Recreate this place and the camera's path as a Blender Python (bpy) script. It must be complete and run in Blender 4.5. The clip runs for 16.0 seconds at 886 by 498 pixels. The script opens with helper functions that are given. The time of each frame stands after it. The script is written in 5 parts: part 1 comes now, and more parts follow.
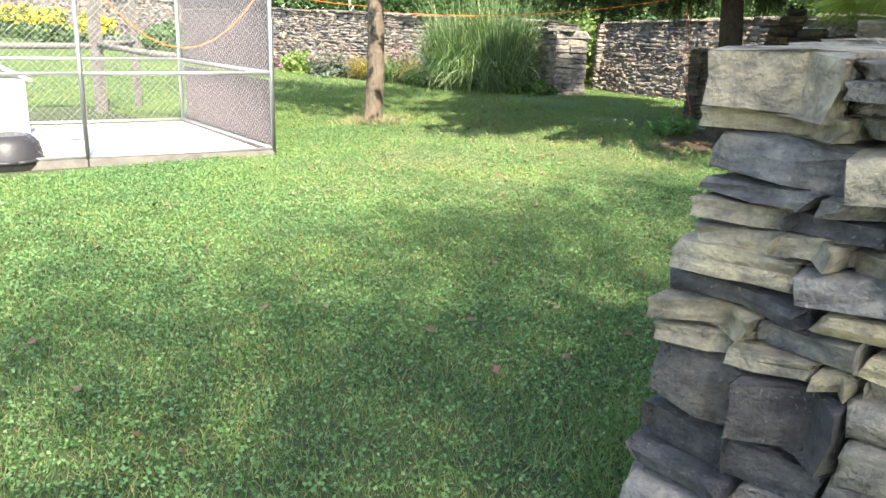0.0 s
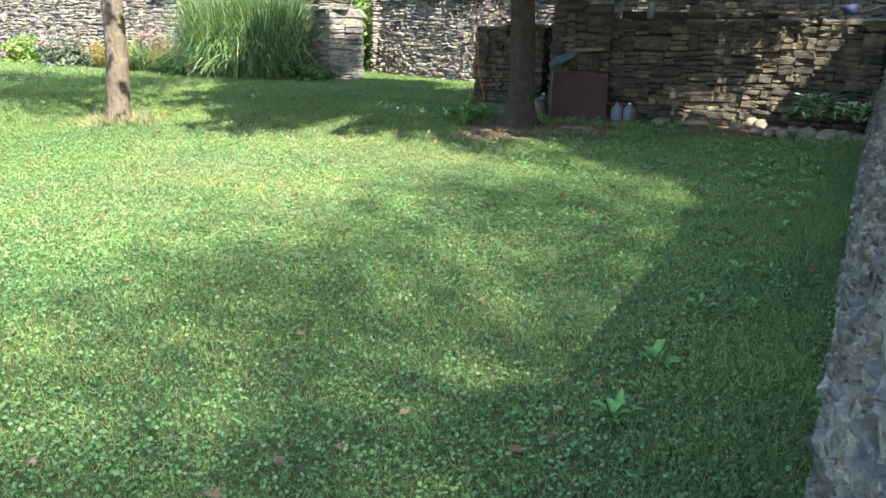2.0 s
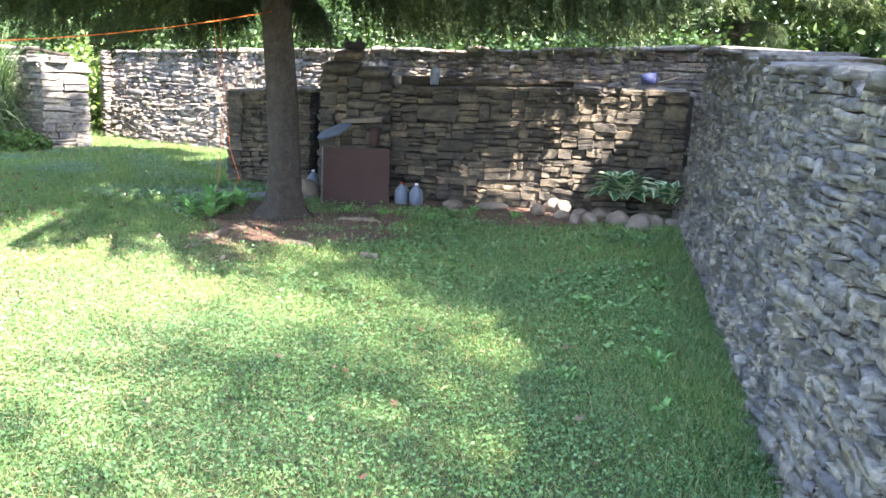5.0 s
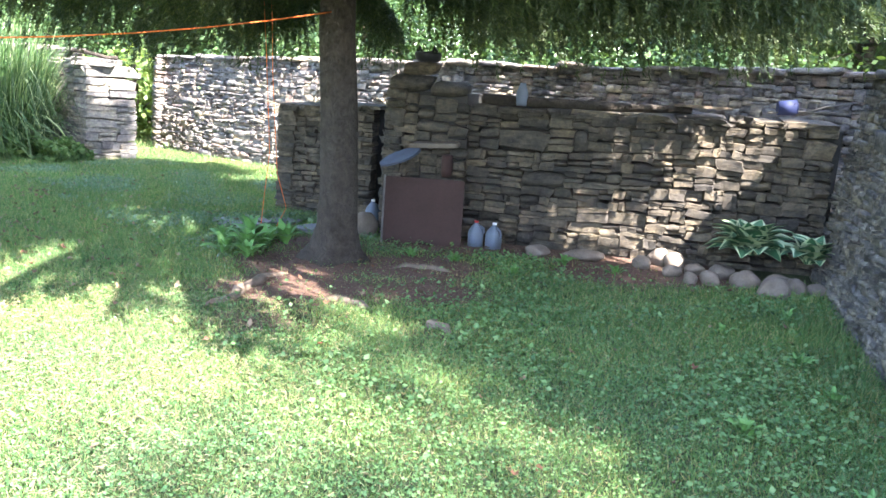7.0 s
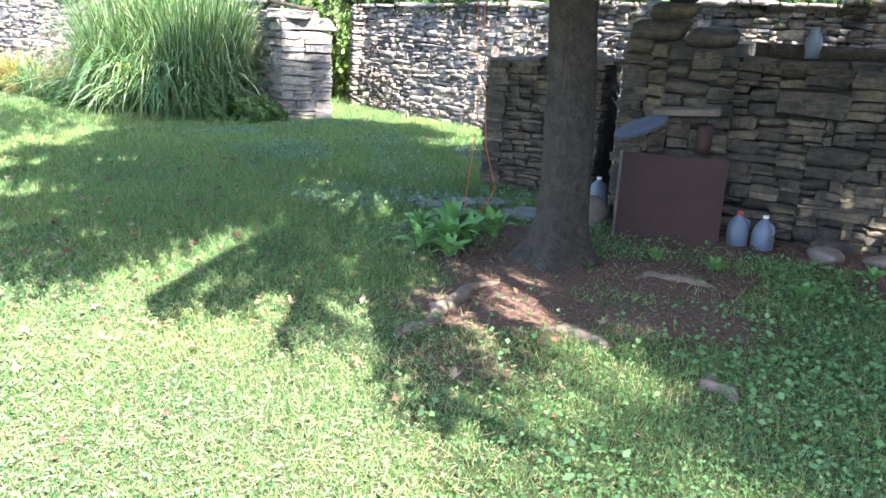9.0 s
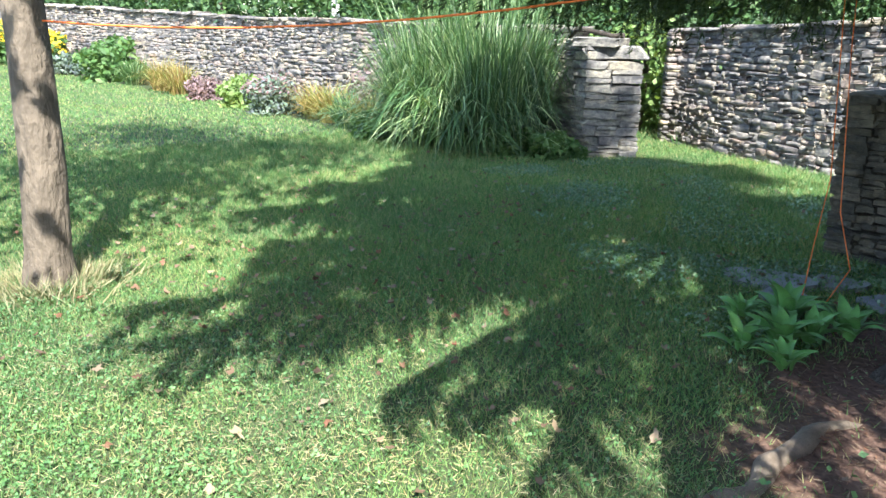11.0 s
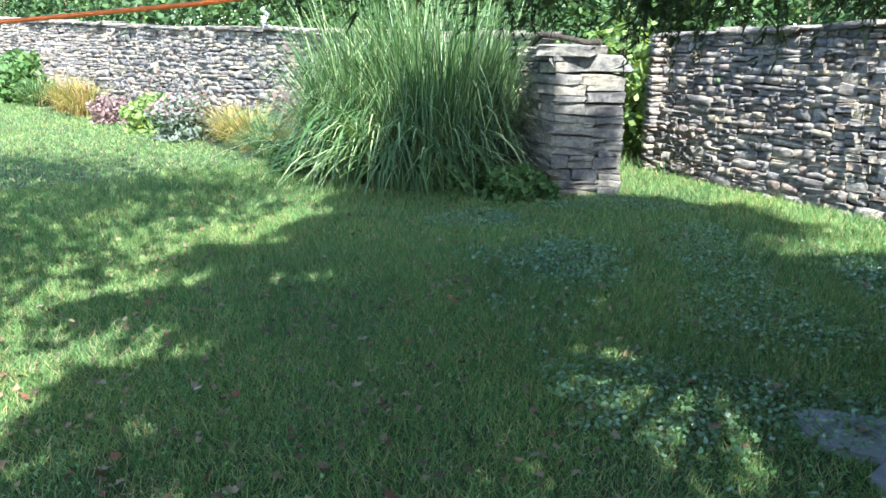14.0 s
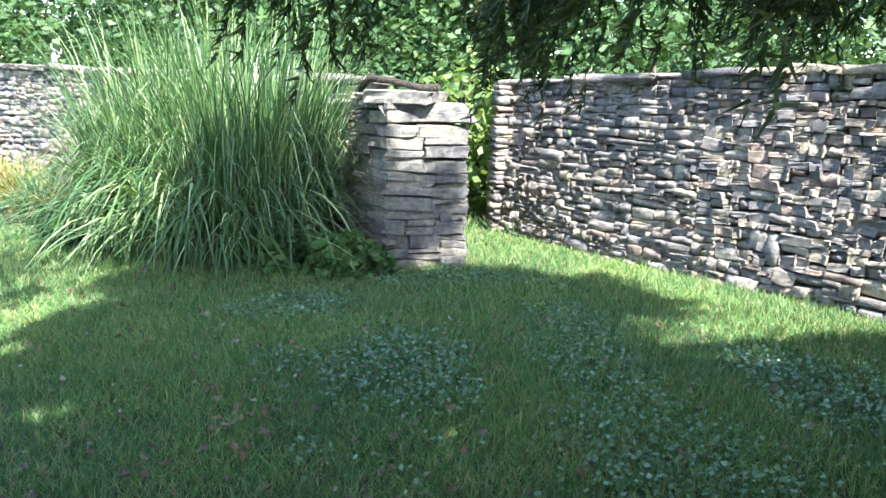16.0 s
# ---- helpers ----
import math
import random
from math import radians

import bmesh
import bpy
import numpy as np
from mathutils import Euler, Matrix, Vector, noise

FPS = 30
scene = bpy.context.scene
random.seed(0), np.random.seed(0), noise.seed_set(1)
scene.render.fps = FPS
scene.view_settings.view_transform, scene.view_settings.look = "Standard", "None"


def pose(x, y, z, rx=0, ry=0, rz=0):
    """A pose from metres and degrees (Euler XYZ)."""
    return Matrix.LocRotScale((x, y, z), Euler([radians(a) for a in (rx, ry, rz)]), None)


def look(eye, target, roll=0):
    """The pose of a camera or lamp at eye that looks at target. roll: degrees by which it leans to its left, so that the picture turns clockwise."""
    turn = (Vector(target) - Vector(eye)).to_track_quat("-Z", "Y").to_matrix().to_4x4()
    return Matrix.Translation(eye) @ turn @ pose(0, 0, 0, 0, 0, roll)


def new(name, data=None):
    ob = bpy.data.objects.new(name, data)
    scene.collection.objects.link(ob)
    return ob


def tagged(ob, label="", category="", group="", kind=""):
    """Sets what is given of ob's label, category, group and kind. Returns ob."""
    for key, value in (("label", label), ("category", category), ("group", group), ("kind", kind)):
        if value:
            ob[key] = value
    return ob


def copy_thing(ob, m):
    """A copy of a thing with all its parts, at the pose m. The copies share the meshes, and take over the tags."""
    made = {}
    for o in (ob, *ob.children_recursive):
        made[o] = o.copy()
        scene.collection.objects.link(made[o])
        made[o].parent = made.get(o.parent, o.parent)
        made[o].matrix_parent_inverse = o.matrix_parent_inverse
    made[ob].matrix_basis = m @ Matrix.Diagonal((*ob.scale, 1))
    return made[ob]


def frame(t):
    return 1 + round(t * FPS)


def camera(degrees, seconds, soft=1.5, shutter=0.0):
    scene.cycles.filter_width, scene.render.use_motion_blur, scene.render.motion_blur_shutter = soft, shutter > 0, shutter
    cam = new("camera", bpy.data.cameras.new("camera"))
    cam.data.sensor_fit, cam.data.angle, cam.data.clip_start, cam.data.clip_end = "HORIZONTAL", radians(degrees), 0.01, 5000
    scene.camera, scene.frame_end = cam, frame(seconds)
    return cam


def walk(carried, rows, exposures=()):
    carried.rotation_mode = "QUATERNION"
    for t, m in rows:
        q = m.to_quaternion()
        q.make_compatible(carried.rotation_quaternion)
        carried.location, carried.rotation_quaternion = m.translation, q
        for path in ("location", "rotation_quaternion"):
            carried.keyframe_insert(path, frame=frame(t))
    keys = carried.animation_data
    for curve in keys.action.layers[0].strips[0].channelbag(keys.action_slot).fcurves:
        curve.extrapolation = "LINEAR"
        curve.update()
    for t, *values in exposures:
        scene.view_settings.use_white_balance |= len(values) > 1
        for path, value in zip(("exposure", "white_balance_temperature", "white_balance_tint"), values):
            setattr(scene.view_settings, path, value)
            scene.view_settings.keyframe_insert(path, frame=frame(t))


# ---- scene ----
cam = camera(58.0, 16.0)

PATH = [
    (0, (0.915, 3.032, 1.532), (-0.498, 4.34, 0.99), 1.6),
    (0.5, (0.658, 3.242, 1.513), (-0.734, 4.571, 0.97), 2.0),
    (1, (0.366, 3.447, 1.514), (-0.88, 4.914, 0.97), 1.2),
    (1.5, (0.08, 3.667, 1.53), (-1.024, 5.235, 0.964), 0.7),
    (2, (-0.197, 4.081, 1.487), (-1.186, 5.722, 0.913), 1.2),
    (2.5, (-0.495, 4.506, 1.495), (-1.193, 6.302, 0.96), 1.9),
    (3, (-0.675, 4.84, 1.492), (-1.226, 6.697, 0.995), 2.3),
    (3.5, (-0.828, 5.136, 1.518), (-1.33, 7.015, 1.049), 2.2),
    (6, (-1.381, 6.978, 1.719), (-1.887, 8.864, 1.29), 2.4),
    (6.5, (-1.591, 7.357, 1.718), (-2.134, 9.244, 1.337), 2.9),
    (7, (-1.761, 7.701, 1.676), (-2.408, 9.544, 1.251), 4.0),
    (7.5, (-2.007, 8.043, 1.658), (-2.719, 9.853, 1.189), 3.4),
    (8, (-2.207, 8.399, 1.652), (-2.937, 10.189, 1.14), 3.1),
    (8.5, (-2.418, 8.731, 1.642), (-3.297, 10.431, 1.062), 3.2),
    (9, (-2.72, 9.014, 1.657), (-3.765, 10.62, 1.083), 2.6),
    (9.5, (-2.924, 9.281, 1.65), (-4.285, 10.627, 1.071), 0.9),
    (10, (-3.141, 9.486, 1.704), (-4.621, 10.715, 1.159), 1.1),
    (12.5, (-4.115, 10.756, 1.601), (-5.761, 11.747, 1.047), -1.2),
    (13, (-4.447, 11.03, 1.597), (-6.057, 12.092, 1.066), -2.0),
    (13.5, (-4.797, 11.275, 1.611), (-6.408, 12.337, 1.083), -0.8),
    (14, (-5.201, 11.523, 1.635), (-6.737, 12.696, 1.123), -0.1),
    (14.5, (-5.469, 11.783, 1.603), (-6.991, 12.993, 1.133), -0.1),
    (15, (-5.829, 12.032, 1.537), (-7.274, 13.339, 1.085), 0.4),
    (15.5, (-6.043, 12.315, 1.525), (-7.371, 13.742, 1.077), 0.4),
    (16, (-6.181, 12.625, 1.587), (-7.476, 14.097, 1.191), 0.9),
]
EXPOSURES = [(0, 2.5, 7400, 10), (1.5, 2.4, 7100, 5), (2.5, 3.0, 6900, 5), (3.5, 3.55, 7000, 16), (6, 3.75, 6600, 17), (7, 3.8, 6500, 16), (8.5, 3.65, 6300, 16), (9.3, 3.2, 6300, 15), (10, 2.6, 6300, 12), (12.5, 2.5, 6000, 5), (14.5, 2.75, 6000, 6), (16, 2.95, 6100, 9)]
walk(cam, [(t, look(eye, target, roll)) for t, eye, target, roll in PATH], EXPOSURES)

# ---- world and sun ----
SUN_AZ = radians(113)      # compass-like angle of the sun, from +y to +x
SUN_EL = radians(48)
world = bpy.data.worlds.new("world")
scene.world = world
world.use_nodes = True
wn = world.node_tree
sky = wn.nodes.new("ShaderNodeTexSky")
sky.sky_type = "NISHITA"
sky.sun_disc = False
sky.sun_elevation, sky.sun_rotation = SUN_EL, SUN_AZ
wn.nodes["Background"].inputs["Strength"].default_value = 0.13
wn.links.new(sky.outputs["Color"], wn.nodes["Background"].inputs["Color"])
sun = new("sun", bpy.data.lights.new("sun", "SUN"))
sun.data.energy, sun.data.angle, sun.data.color = 3.9, radians(0.6), (1.0, 0.96, 0.88)
sun_from = Vector((math.sin(SUN_AZ) * math.cos(SUN_EL), math.cos(SUN_AZ) * math.cos(SUN_EL), math.sin(SUN_EL)))
sun.matrix_world = look(sun_from * 40, (0, 0, 0))


# ---- materials ----
def mat(name, rough=0.9, spec=0.3):
    m = bpy.data.materials.new(name)
    m.use_nodes = True
    b = m.node_tree.nodes["Principled BSDF"]
    b.inputs["Roughness"].default_value = rough
    b.inputs["Specular IOR Level"].default_value = spec
    return m, m.node_tree, b


def ramp(nt, src, stops):
    r = nt.nodes.new("ShaderNodeValToRGB")
    els = r.color_ramp.elements
    while len(els) < len(stops):
        els.new(0.5)
    for e, (p, c) in zip(els, stops):
        e.position, e.color = p, (*c, 1)
    nt.links.new(src, r.inputs[0])
    return r.outputs[0]


def noise_tex(nt, scale, detail=4.0, stretch=(1, 1, 1), rough=0.55, distort=0.0):
    co = nt.nodes.new("ShaderNodeTexCoord")
    mp = nt.nodes.new("ShaderNodeMapping")
    mp.inputs["Scale"].default_value = stretch
    n = nt.nodes.new("ShaderNodeTexNoise")
    n.inputs["Scale"].default_value, n.inputs["Detail"].default_value = scale, detail
    n.inputs["Roughness"].default_value, n.inputs["Distortion"].default_value = rough, distort
    nt.links.new(co.outputs["Object"], mp.inputs[0])
    nt.links.new(mp.outputs[0], n.inputs["Vector"])
    return n.outputs[0]


def mix(nt, fac, a, b, kind="MIX"):
    n = nt.nodes.new("ShaderNodeMix")
    n.data_type, n.blend_type = "RGBA", kind
    for key, v in ((0, fac), (6, a), (7, b)):
        if isinstance(v, (int, float)):
            n.inputs[key].default_value = v
        elif isinstance(v, tuple):
            n.inputs[key].default_value = (*v, 1)
        else:
            nt.links.new(v, n.inputs[key])
    return n.outputs[2]


def bump(nt, b, height, strength=0.5, dist=0.02):
    n = nt.nodes.new("ShaderNodeBump")
    n.inputs["Strength"].default_value, n.inputs["Distance"].default_value = strength, dist
    nt.links.new(height, n.inputs["Height"])
    nt.links.new(n.outputs[0], b.inputs["Normal"])


def simple(name, base, rough=0.8, vary=0.25, scale=8.0, metal=0.0, relief=0.15, stretch=(1, 1, 1)):
    m, nt, b = mat(name, rough)
    dark = tuple(c * (1 - vary) for c in base)
    light = tuple(min(1, c * (1 + vary)) for c in base)
    n = noise_tex(nt, scale, 6, stretch)
    fine = noise_tex(nt, scale * (9 if stretch[2] == 1 else 3), 5, stretch)
    nt.links.new(mix(nt, 0.3, ramp(nt, n, [(0.3, dark), (0.7, light)]), ramp(nt, fine, [(0.35, dark), (0.65, light)])), b.inputs["Base Color"])
    b.inputs["Metallic"].default_value = metal
    bump(nt, b, fine, relief, 0.01 if stretch[2] == 1 else 0.04)
    return m


def stone_material(name, tones, island):
    """Layered fieldstone; each piece takes its own tone."""
    m, nt, b = mat(name, 0.85, 0.35)
    if island:
        r = nt.nodes.new("ShaderNodeNewGeometry").outputs["Random Per Island"]
    else:
        r = nt.nodes.new("ShaderNodeObjectInfo").outputs["Random"]
    tone = ramp(nt, r, [(i / (len(tones) - 1), c) for i, c in enumerate(tones)])
    co = nt.nodes.new("ShaderNodeNewGeometry")
    blot = nt.nodes.new("ShaderNodeTexNoise")
    blot.inputs["Scale"].default_value, blot.inputs["Detail"].default_value = 5.0, 8.0
    nt.links.new(co.outputs["Position"], blot.inputs["Vector"])
    mp = nt.nodes.new("ShaderNodeMapping")
    mp.inputs["Scale"].default_value = (1, 1, 3.4)
    nt.links.new(co.outputs["Position"], mp.inputs[0])
    lay = nt.nodes.new("ShaderNodeTexNoise")
    lay.inputs["Scale"].default_value, lay.inputs["Detail"].default_value = 11.0, 9.0
    nt.links.new(mp.outputs[0], lay.inputs["Vector"])
    fine = nt.nodes.new("ShaderNodeTexNoise")
    fine.inputs["Scale"].default_value, fine.inputs["Detail"].default_value = 90.0, 4.0
    nt.links.new(co.outputs["Position"], fine.inputs["Vector"])
    c = mix(nt, 0.75, tone, ramp(nt, blot.outputs[0], [(0.3, (0.34, 0.35, 0.39)), (0.48, (0.85, 0.84, 0.82)), (0.72, (1.4, 1.3, 1.05))]), "MULTIPLY")
    spots = nt.nodes.new("ShaderNodeTexNoise")
    spots.inputs["Scale"].default_value, spots.inputs["Detail"].default_value = 21.0, 9.0
    spots.inputs["Roughness"].default_value = 0.7
    nt.links.new(co.outputs["Position"], spots.inputs["Vector"])
    c = mix(nt, 0.75, c, ramp(nt, spots.outputs[0], [(0.36, (0.45, 0.45, 0.48)), (0.52, (1.0, 0.99, 0.97)), (0.68, (1.45, 1.42, 1.3))]), "MULTIPLY")
    c = mix(nt, 0.5, c, ramp(nt, lay.outputs[0], [(0.34, (0.35, 0.35, 0.38)), (0.5, (0.9, 0.89, 0.87)), (0.66, (1.3, 1.26, 1.15))]), "MULTIPLY")
    c = mix(nt, ramp(nt, fine.outputs[0], [(0.62, (0, 0, 0)), (0.78, (0.35, 0.35, 0.35))]), c, (0.36, 0.36, 0.31))
    nt.links.new(c, b.inputs["Base Color"])
    h = mix(nt, 0.4, mix(nt, 0.5, lay.outputs[0], spots.outputs[0]), fine.outputs[0])
    bump(nt, b, h, 1.0, 0.03)
    return m


GREY = [(0.125, 0.122, 0.128), (0.21, 0.203, 0.20), (0.26, 0.24, 0.205), (0.165, 0.162, 0.168), (0.27, 0.262, 0.25), (0.22, 0.207, 0.185), (0.145, 0.142, 0.148), (0.30, 0.28, 0.245)]
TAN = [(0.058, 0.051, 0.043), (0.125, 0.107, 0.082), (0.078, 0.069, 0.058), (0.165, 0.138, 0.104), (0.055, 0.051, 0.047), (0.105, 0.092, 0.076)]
PALE = [(0.155, 0.15, 0.16), (0.30, 0.276, 0.264), (0.225, 0.205, 0.20), (0.40, 0.35, 0.28), (0.125, 0.12, 0.132), (0.275, 0.263, 0.262), (0.26, 0.20, 0.178), (0.20, 0.19, 0.198), (0.35, 0.325, 0.30)]
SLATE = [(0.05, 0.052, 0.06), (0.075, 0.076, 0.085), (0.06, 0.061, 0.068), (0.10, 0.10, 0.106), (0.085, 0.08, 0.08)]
BUFF = [(0.32, 0.285, 0.20), (0.20, 0.197, 0.20), (0.38, 0.335, 0.235), (0.25, 0.24, 0.21), (0.16, 0.16, 0.168), (0.34, 0.31, 0.245), (0.29, 0.265, 0.20)]
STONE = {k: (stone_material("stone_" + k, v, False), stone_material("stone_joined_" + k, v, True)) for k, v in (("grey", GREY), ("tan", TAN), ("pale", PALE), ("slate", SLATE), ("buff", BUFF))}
M_CORE = simple("wall_core", (0.045, 0.043, 0.04), 0.95)


# ---- mesh helpers ----
def part(name, bm, material, parent=None, label=""):
    me = bpy.data.meshes.new(name)
    bm.to_mesh(me)
    bm.free()
    me.materials.append(material)
    ob = new(name, me)
    if parent:
        ob.parent = parent
    return tagged(ob, label)


def mesh_part(name, verts, faces, material, parent=None, label="", smooth=False):
    """A mesh from arrays: verts (n, 3) and faces (m, 3) or (m, 4)."""
    verts, faces = np.asarray(verts, np.float32), np.asarray(faces, np.int32)
    me = bpy.data.meshes.new(name)
    k = faces.shape[1]
    me.vertices.add(len(verts))
    me.vertices.foreach_set("co", verts.ravel())
    me.loops.add(faces.size)
    me.loops.foreach_set("vertex_index", faces.ravel())
    me.polygons.add(len(faces))
    me.polygons.foreach_set("loop_start", np.arange(0, faces.size, k, dtype=np.int32))
    if smooth:
        me.polygons.foreach_set("use_smooth", np.ones(len(faces), bool))
    me.update(calc_edges=True)
    me.materials.append(material)
    ob = new(name, me)
    if parent:
        ob.parent = parent
    return tagged(ob, label)


def empty(name, at=(0, 0, 0)):
    ob = new(name)
    ob.location = at
    ob.empty_display_size = 0.1
    return ob


def box(bm, size, m=Matrix(), bevel=0.0):
    r = bmesh.ops.create_cube(bm, size=1, matrix=m @ Matrix.Diagonal((*size, 1)))
    if bevel:
        es = {e for v in r["verts"] for e in v.link_edges}
        bmesh.ops.bevel(bm, geom=list(es), offset=bevel, segments=2, affect="EDGES")


def tube(bm, pts, radii, sides=8):
    """A closed tube through pts with the given radii."""
    pts = [Vector(p) for p in pts]
    if isinstance(radii, (int, float)):
        radii = [radii] * len(pts)
    rings, side = [], None
    for i, p in enumerate(pts):
        d = (pts[min(i + 1, len(pts) - 1)] - pts[max(i - 1, 0)]).normalized()
        if side is None:
            side = d.orthogonal().normalized()
        side = (side - d * side.dot(d)).normalized()
        up = d.cross(side)
        rings.append([bm.verts.new(p + radii[i] * (side * math.cos(a) + up * math.sin(a))) for a in (2 * math.pi * k / sides for k in range(sides))])
    for a, b in zip(rings, rings[1:]):
        for k in range(sides):
            f = bm.faces.new((a[k], a[(k + 1) % sides], b[(k + 1) % sides], b[k]))
            f.smooth = True
    bm.faces.new(rings[0][::-1])
    bm.faces.new(rings[-1])


# ---- dry stone walls ----
rng = np.random.default_rng(7)


def stone_template(k):
    """A rough split stone, 1 x 1 x 1, long along x, its face towards -y; every fourth one is a rounded cobble."""
    r = np.random.default_rng(100 + k)
    cobble = k % 4 == 3
    ends = (0.55, 0.7) if cobble else (0.78, 0.98)
    xs = [-0.5, -0.38 if cobble else -0.46, r.uniform(-0.15, 0.15), 0.38 if cobble else 0.46, 0.5]
    size = [r.uniform(*ends), 0.9 if cobble else 0.97, 1.0, 0.9 if cobble else 0.97, r.uniform(*ends)]
    c = r.uniform(0.16, 0.28, 4) if cobble else r.uniform(0.04, 0.13, 4)
    base = np.array([[-0.5, -0.5 + c[0]], [-0.5 - 0.04 * cobble, 0.03], [-0.5, 0.5 - c[1]], [-0.5 + 0.7 * c[1], 0.5], [0.5, 0.5], [0.5, -0.5], [-0.5 + 0.7 * c[0], -0.5]])
    shear, taper, lean = 0.10 * r.standard_normal(), 0.16 * r.standard_normal(), 0.05 * r.standard_normal()
    vs = []
    for x, q in zip(xs, size):
        ring = base * (1 - 0.25 * (1 - q), q * (1 + taper * x)) * (1 + 0.03 * r.standard_normal((7, 2)))
        ring[:3, 0] += 0.045 * r.standard_normal() + lean * x
        ring[:, 1] += 0.045 * r.standard_normal()
        vs += [[x + shear * yz[1] + 0.02 * r.standard_normal(), yz[0], yz[1]] for yz in ring]
    fs = []
    for i in range(4):
        for j in range(7):
            a, b = 7 * i + j, 7 * i + (j + 1) % 7
            fs += [[a, b, b + 7], [a, b + 7, a + 7]]
    fs += [[0, j + 1, j] for j in range(1, 6)] + [[28, 28 + j, 29 + j] for j in range(1, 6)]
    return np.array(vs), np.array(fs)[:, ::-1]


TEMPLATES = [stone_template(k) for k in range(24)]
STONE_MESHES = {}


def stone_mesh(kind, k):
    if (kind, k) not in STONE_MESHES:
        v, f = TEMPLATES[k]
        me = bpy.data.meshes.new("stone")
        me.from_pydata(v.tolist(), [], f.tolist())
        if k % 4 == 3:
            me.polygons.foreach_set("use_smooth", np.ones(len(f), bool))
        me.materials.append(STONE[kind][0])
        STONE_MESHES[kind, k] = me
    return STONE_MESHES[kind, k]


def cut_up(w, h, r, hs, ws):
    """Cut a rectangle into irregular courses of stones: a list of (x, z, w, h)."""
    out, todo = [], [(0.0, 0.0, w, h)]
    while todo:
        x, z, w, h = todo.pop()
        big = r.random() < 0.1
        hmax, wmax = r.uniform(*hs) * (2.0 if big else 1), r.uniform(*ws) * (1.2 if big else 1)
        if h > 2.6 * hmax and w < 6 * wmax or h > hmax and w <= wmax:
            c = r.uniform(0.33, 0.67) * h
            todo += [(x, z, w, c), (x, z + c, w, h - c)]
        elif w > wmax:
            c = r.uniform(0.3, 0.7) * w
            todo += [(x, z, c, h), (x + c, z, w - c, h)]
        else:
            out.append((x, z, w, h))
    return out


